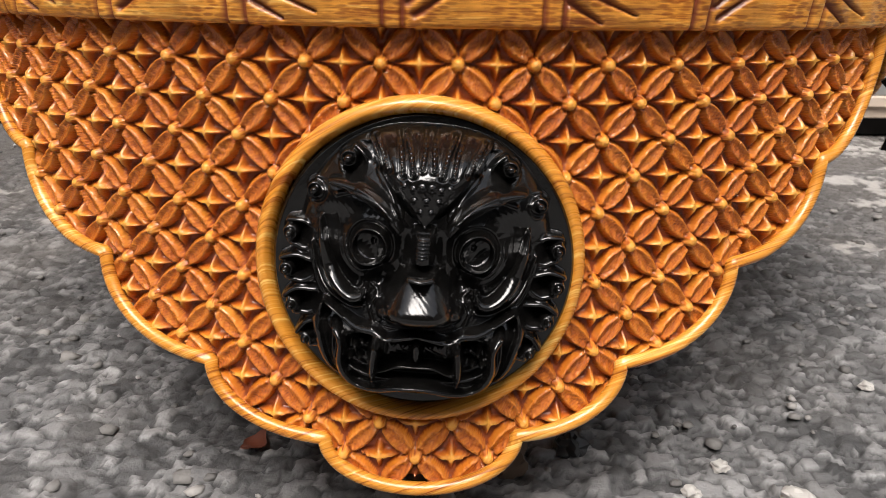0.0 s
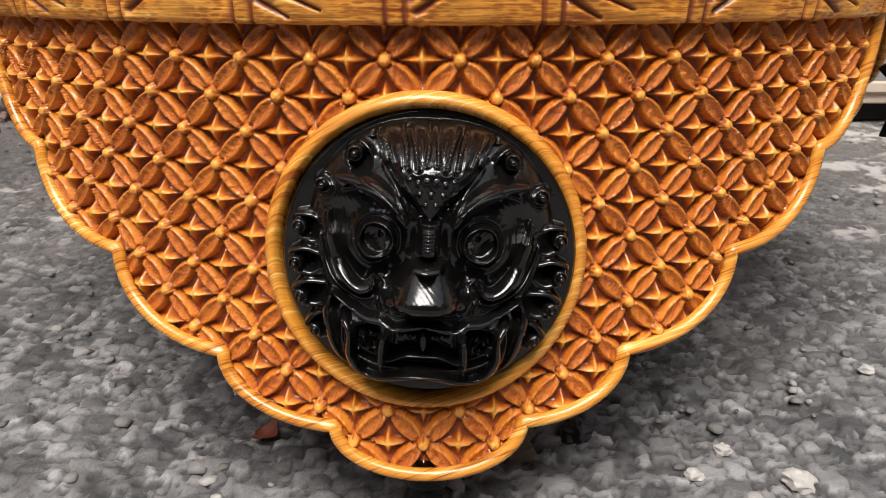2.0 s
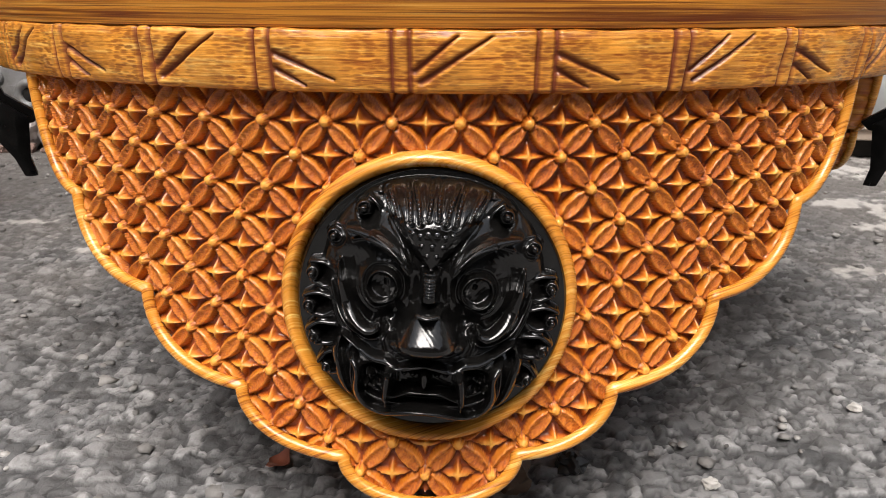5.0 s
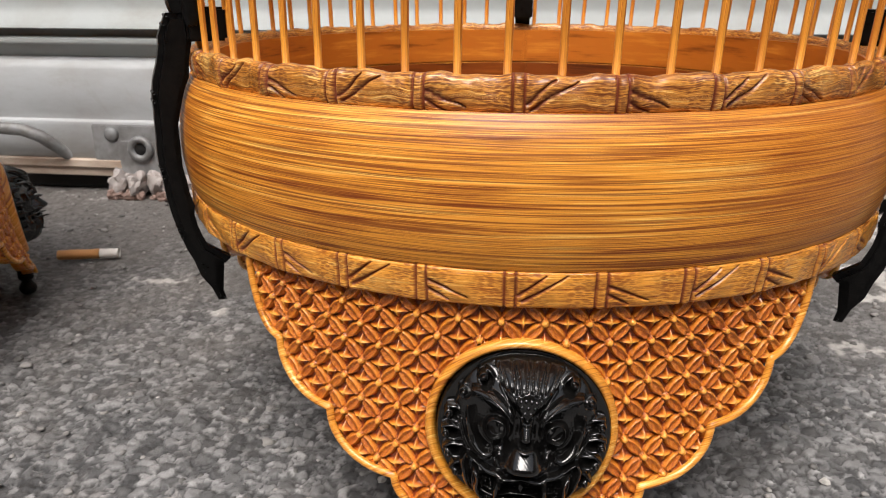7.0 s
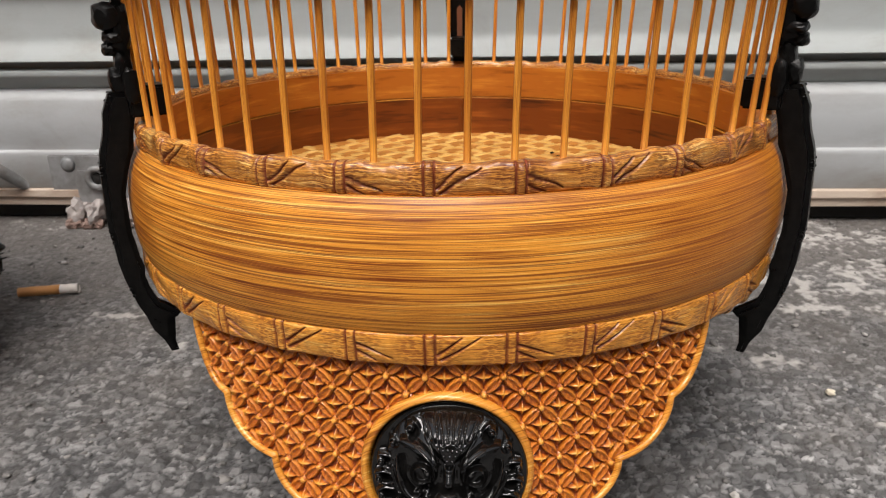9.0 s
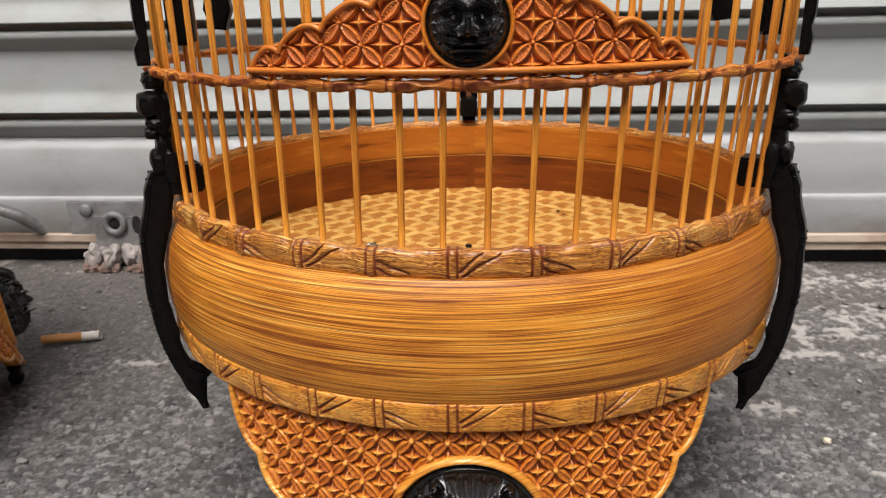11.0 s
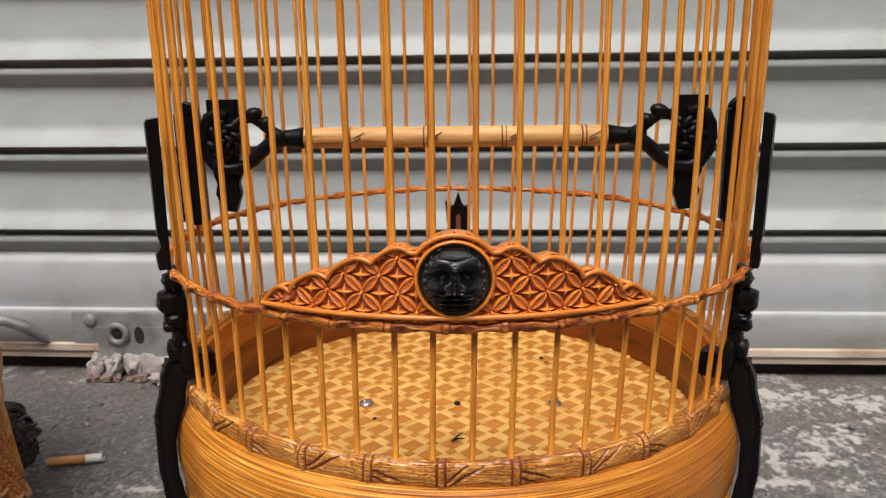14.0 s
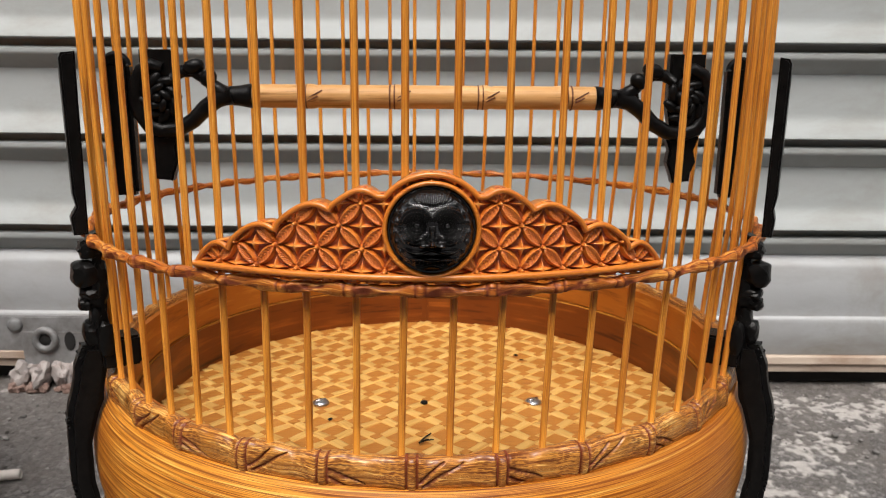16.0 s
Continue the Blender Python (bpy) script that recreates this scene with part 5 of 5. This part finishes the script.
cement = np.clip((np.minimum(blobs, 1) + 1.5 * (rough_field(GX, GY, 0.022, 14, 5) - 0.5) + 1.5 * (rough_field(GX, GY, 0.0055, 16, 2) - 0.5) - 0.56) / 0.4, 0, 1) * (blobs > 0.05)
gz = gz * np.interp(GY, [-0.05, 0.2], [0.62, 0.4]) * (1 - 0.75 * cement) + 0.0012 * cement
gz = (gz - 0.0022 + 0.003 * (rough_field(GX, GY, 0.06, 15, 2) - 0.5)) * near
ground_mesh = mesh_of("ground", np.stack([GX, GY, gz], -1).reshape(-1, 3), grid_faces(len(gx), len(gy)), attr=(1 - inset).ravel())
for name, field in (("stone", np.where(near, np.where(stony, (big_who - 0.6) * 2.5, small_who), 0.5)), ("cement", cement * near)):
    ground_mesh.attributes.new(name, "FLOAT", "POINT").data.foreach_set("value", field.astype(np.float32).ravel())
ground = part("ground", ground_mesh, ASPHALT, None)
tagged(ground, "worn dark grey asphalt with pale cement patches", "ground", kind="structure")


def grit():
    rng = np.random.default_rng(5)
    n = 2600
    phi = (1 + 5 ** 0.5) / 2
    ico = np.array([(-1, phi, 0), (1, phi, 0), (-1, -phi, 0), (1, -phi, 0), (0, -1, phi), (0, 1, phi), (0, -1, -phi), (0, 1, -phi), (phi, 0, -1), (phi, 0, 1), (-phi, 0, -1), (-phi, 0, 1)]) / 1.9
    tri = np.array([(0, 11, 5), (0, 5, 1), (0, 1, 7), (0, 7, 10), (0, 10, 11), (1, 5, 9), (5, 11, 4), (11, 10, 2), (10, 7, 6), (7, 1, 8), (3, 9, 4), (3, 4, 2), (3, 2, 6), (3, 6, 8), (3, 8, 9), (4, 9, 5), (2, 4, 11), (6, 2, 10), (8, 6, 7), (9, 8, 1)])
    x, y = rng.uniform(-0.62, 0.62, n), rng.uniform(-0.25, 0.36, n)
    size = rng.gamma(2.0, 0.00035, n) + 0.0007
    verts = ico[None] * (1 + rng.uniform(-0.28, 0.28, (n, 12, 1))) * size[:, None, None] * np.array([1.25, 1.0, 0.55])
    ang = rng.uniform(0, 6.28, n)
    c, s = np.cos(ang)[:, None], np.sin(ang)[:, None]
    vx, vy = verts[..., 0] * c - verts[..., 1] * s, verts[..., 0] * s + verts[..., 1] * c
    verts = np.stack([vx + x[:, None], vy + y[:, None], verts[..., 2] + size[:, None] * 0.05 - 0.0004], -1)
    faces = (tri[None] + 12 * np.arange(n)[:, None, None]).reshape(-1, 3)
    ob = new("grit", mesh_of("grit", verts.reshape(-1, 3), faces.tolist()))
    ob.data.materials.append(GRIT)
    tagged(ob, "loose grey grit bedded in the asphalt", "grit", kind="stuff")


grit()

# ---- roller shutter ----
SHUT = pose(0, 0.335, 0, 0, 0, -1.5)


def pressed(name, prof):
    """A pressed strip that runs the width of the shutter, from a profile of (y, z)."""
    xs = np.linspace(-1.6, 1.6, 65)
    verts = [(x, y + 0.0009 * noise.noise((x * 3.1, z * 14, 1)) + 0.0004 * noise.noise((x * 11, z * 30, 4)), z + 0.0006 * noise.noise((x * 2.3, 8, 2))) for x in xs for y, z in prof]
    return mesh_of(name, verts, grid_faces(len(xs), len(prof)), sharp=38)


def shutter():
    wall = place(thing("roller_shutter", "pale grey-green painted steel roller shutter, closed", "roller shutter", kind="structure"), SHUT)
    pitch = 0.0853
    face = [(0.0055, 0.0853), (0.0050, 0.0800), (0.0035, 0.0600), (0.0028, 0.0500), (0.0023, 0.0462), (0.0012, 0.0430), (-0.0006, 0.0402), (-0.0028, 0.0374), (-0.0056, 0.0336), (-0.0084, 0.0296), (-0.0096, 0.0272), (-0.0090, 0.0262), (0.0050, 0.0255), (0.0050, 0.0195), (-0.0030, 0.0188), (-0.0050, 0.0172), (-0.0056, 0.0145), (-0.0050, 0.0120), (-0.0036, 0.0108), (0.0055, 0.0)]
    slat = pressed("slat", face)
    for k in range(10):
        place(part("slat", slat, SHUTTER, wall), pose(0, 0, 0.1315 + pitch * k))
    rail = [(0.02, 0.1312), (0.0045, 0.1312), (-0.0020, 0.1250), (-0.0050, 0.1205), (-0.0054, 0.0900), (-0.0048, 0.0800), (-0.0042, 0.0740), (-0.0044, 0.0722), (-0.0066, 0.0708), (-0.0074, 0.0696), (-0.0076, 0.0660), (-0.0075, 0.0350), (-0.0065, 0.0335), (0.02, 0.0335)]
    part("bottom_rail", pressed("bottom_rail", rail), RAIL, wall, "grey painted bottom rail")
    foot = [(0.02, 0.0333), (-0.0085, 0.0333), (-0.0105, 0.0320), (-0.0110, 0.0255), (-0.0075, 0.0245), (-0.0075, 0.0165), (-0.0060, 0.0155), (0.02, 0.0155)]
    part("rail_foot", pressed("rail_foot", foot), RUST, wall, "rust-stained foot of the rail")
    # Black strip put in as the shade of the open gap under the foot.
    part("rubber_seal", box_mesh("rubber_seal", (-1.6, 0.006, 0.0), (1.6, 0.02, 0.0152), 0.001), DARKHOLE, wall, "black strip standing for the shaded gap under the shutter")
    loop = [(-0.575, -0.008, 0.034), (-0.568, -0.022, 0.053), (-0.55, -0.028, 0.064), (-0.51, -0.030, 0.0670), (-0.475, -0.029, 0.0650), (-0.459, -0.026, 0.058), (-0.449, -0.018, 0.046), (-0.446, -0.006, 0.035)]
    part("lifting_handle", tube("lifting_handle", loop, [0.0052, 0.0056, 0.006, 0.006, 0.006, 0.006, 0.0058, 0.005], 12), STEEL, wall, "bent steel lifting handle")
    part("lock_plate", box_mesh("lock_plate", (-0.416, -0.0100, 0.026), (-0.27, -0.0066, 0.068), 0.0012), LOCKED, wall, "stained grey lock plate")
    part("lock_housing", box_mesh("lock_housing", (-0.389, -0.0128, 0.0165), (-0.27, -0.0098, 0.0540), 0.0014), LOCKED, wall, "stained grey lower plate of the lock")
    ring = [(-0.3650 + 0.0095 * math.cos(a), -0.0142, 0.0455 + 0.0095 * math.sin(a)) for a in np.linspace(0, 2 * math.pi, 24, endpoint=False)]
    part("lock_ring", tube("lock_ring", ring, 0.0036, 8, True), STEEL, wall, "round steel lock collar")
    bm = bmesh.new()
    bmesh.ops.create_cone(bm, cap_ends=True, segments=18, radius1=0.0075, radius2=0.0066, depth=0.003, matrix=pose(-0.3650, -0.0132, 0.0455, 90, 0, 0))
    part("keyhole", bm_mesh("keyhole", bm), DARKHOLE, wall)
    bm = bmesh.new()
    bmesh.ops.create_cone(bm, cap_ends=True, segments=18, radius1=0.0080, radius2=0.0048, depth=0.003, matrix=pose(-0.3955, -0.0113, 0.0585, 90, 0, 0))
    part("lock_bolt", bm_mesh("lock_bolt", bm), STEEL, wall, "round steel bolt")
    part("latch_slot", slab("latch_slot", [(-0.3420 + 0.0052 * math.cos(g), 0.0440 + 0.0095 * math.sin(g)) for g in np.linspace(0, 2 * math.pi, 16, endpoint=False)], 0.0006, 0.0002, lambda a, b, c: (a, -0.0132 + c, b)), DARKHOLE, wall, "dark worn slot of the latch")
    return wall


shutter()


def lump(name, label, category, at, size, mat, seed, group=""):
    bm = bmesh.new()
    bmesh.ops.create_icosphere(bm, subdivisions=3, radius=1)
    for v in bm.verts:
        n = v.co.normalized()
        k = 1 + 0.5 * noise.noise(n * 1.6 + Vector((seed, 0, 0))) + 0.22 * noise.noise(n * 4.5 + Vector((0, seed, 0)))
        v.co = Vector((n.x * size[0], n.y * size[1], n.z * size[2])) * k
    me = bm_mesh(name, bm)
    me.set_sharp_from_angle(angle=radians(25))
    me.materials.append(mat)
    ob = tagged(new(name, me), label, category, group)
    return place(ob, pose(*at, 0, 0, seed * 40))


# mortar that fills the gap under the lock, with reddish crumbs along its foot
crumbs = random.Random(12)
for i, (x, w, tall) in enumerate(((-0.384, 0.014, 0.013), (-0.368, 0.017, 0.013), (-0.350, 0.018, 0.012), (-0.334, 0.016, 0.013), (-0.318, 0.015, 0.010))):
    lump("cement_lump", "whitish broken mortar lump wedged under the shutter", "rubble", (x, 0.3225, 0.0125), (w, 0.007, tall), MORTAR, i + 1.3, "rubble by the shutter")
for i in range(16):
    w = crumbs.choice((0.0025, 0.0035, 0.0045, 0.006))
    x, y = crumbs.uniform(-0.392, -0.312), 0.3155 - abs(crumbs.gauss(0, 0.002))
    lump("cement_lump", "reddish-brown cement crumb at the foot of the shutter", "rubble", (x, y, w * 0.55), (w * crumbs.uniform(1.1, 1.7), w, w * crumbs.uniform(0.8, 1.0)), CEMENT, i + 9.3, "rubble by the shutter")
lump("cement_lump", "whitish broken mortar lump on the asphalt by the shutter", "rubble", (-0.310, 0.3050, 0.005), (0.013, 0.008, 0.007), MORTAR, 4.4, "rubble by the shutter")
for i, (x, y, w) in enumerate(((0.0874, -0.1416, 0.0045), (0.0633, -0.1399, 0.0026), (0.0735, -0.1295, 0.0028), (-0.0561, -0.1031, 0.0026), (-0.0811, -0.0673, 0.0028), (0.1306, -0.0879, 0.0024))):
    lump("pebble", "small whitish stone chip on the asphalt", "pebble", (x, y, 0.0004), (w * 0.8, w * 0.7, w * 0.5), PEBBLE, i + 7.7, "stone chips")


for x, y, w, mat, label in ((0.0372, -0.1225, 0.0046, TAR, "round black tar pebble on the asphalt"), (0.0205, -0.1285, 0.0068, BROWNSTONE, "flat brown stone on the asphalt")):
    lump("pebble", label, "pebble", (x, y, 0.001), (w, w * 0.85, w * 0.6), mat, x * 300, "stone chips")
lump("pebble", "pale yellowish stone chip on the asphalt", "pebble", (0.2137, 0.0030, 0.001), (0.0030, 0.0022, 0.0018), PALESTONE, 3.1, "stone chips")


def leaf_scrap():
    """A curled scrap of dry leaf."""
    verts, faces = [], []
    for side in (0.0, 0.0003):
        for i in range(9):
            t = i / 8
            for k in range(-3, 4):
                w = 0.0026 * math.sin(math.pi * (0.1 + 0.85 * t)) * k / 3 * (1 + 0.25 * math.sin(9 * t + k))
                verts.append((0.010 * (t - 0.5), w, 0.0016 + 0.0012 * math.cos(6 * t) + 90 * w * w + side))
    faces = grid_faces(9, 7) + [f[::-1] for f in grid_faces(9, 7, start=63)]
    edge = [i * 7 for i in range(9)] + [56 + k for k in range(1, 7)] + [i * 7 + 6 for i in range(7, -1, -1)] + [k for k in range(5, 0, -1)]
    faces += [(a, b, b + 63, a + 63) for a, b in zip(edge, edge[1:] + edge[:1])]
    me = mesh_of("leaf_scrap", verts, faces)
    me.materials.append(DRYLEAF)
    place(tagged(new("leaf_scrap", me), "curled scrap of reddish-brown dry leaf on the asphalt", "leaf"), pose(-0.0428, -0.1260, 0.0, 0, 0, 70))


leaf_scrap()


def twig_scrap():
    ob = thing("twig_scrap", "tiny dark forked twig lying on the mat", "twig")
    part("stem", tube("stem", [(-0.0023, -0.0475, 0.1277), (0.0003, -0.0435, 0.1284), (0.0032, -0.0381, 0.1278)], [0.0006, 0.0005, 0.0003], 6), EBONY, ob)
    part("fork", tube("fork", [(-0.0020, -0.0470, 0.1277), (0.0010, -0.0455, 0.1281), (0.0044, -0.0444, 0.1277)], [0.0005, 0.0005, 0.0003], 6), EBONY, ob)


twig_scrap()
for x, y in ((-0.047, -0.0211), (0.0569, 0.0686), (0.0594, 0.0598)):
    lump("seed_husk", "tiny dark seed husk on the mat", "seed husk", (x, y, 0.1273), (0.0012, 0.0009, 0.0006), EBONY, x * 30 + 2, "seed husks")
box = box_mesh("wall_behind", (-4.2, 0.36, 0.0), (4.2, 0.42, 3.0), 0.004)
tagged(part("wall_behind", box, RENDERED, None), "unseen plain wall added to close the place", "wall", kind="structure")

# Unseen walls, added; the dark opposite one shapes the reflections in the black masks.
for name, lo, hi in (("wall_opposite", (-4.2, -2.9, 0.0), (4.2, -2.7, 2.6)), ("wall_west", (-4.2, -2.7, 0.0), (-4.0, 0.36, 2.0)), ("wall_east", (4.0, -2.7, 0.0), (4.2, 0.36, 2.0))):
    tagged(part(name, box_mesh(name, lo, hi, 0.01), RENDERED, None), "unseen plain wall added to close the place", "wall", kind="structure")
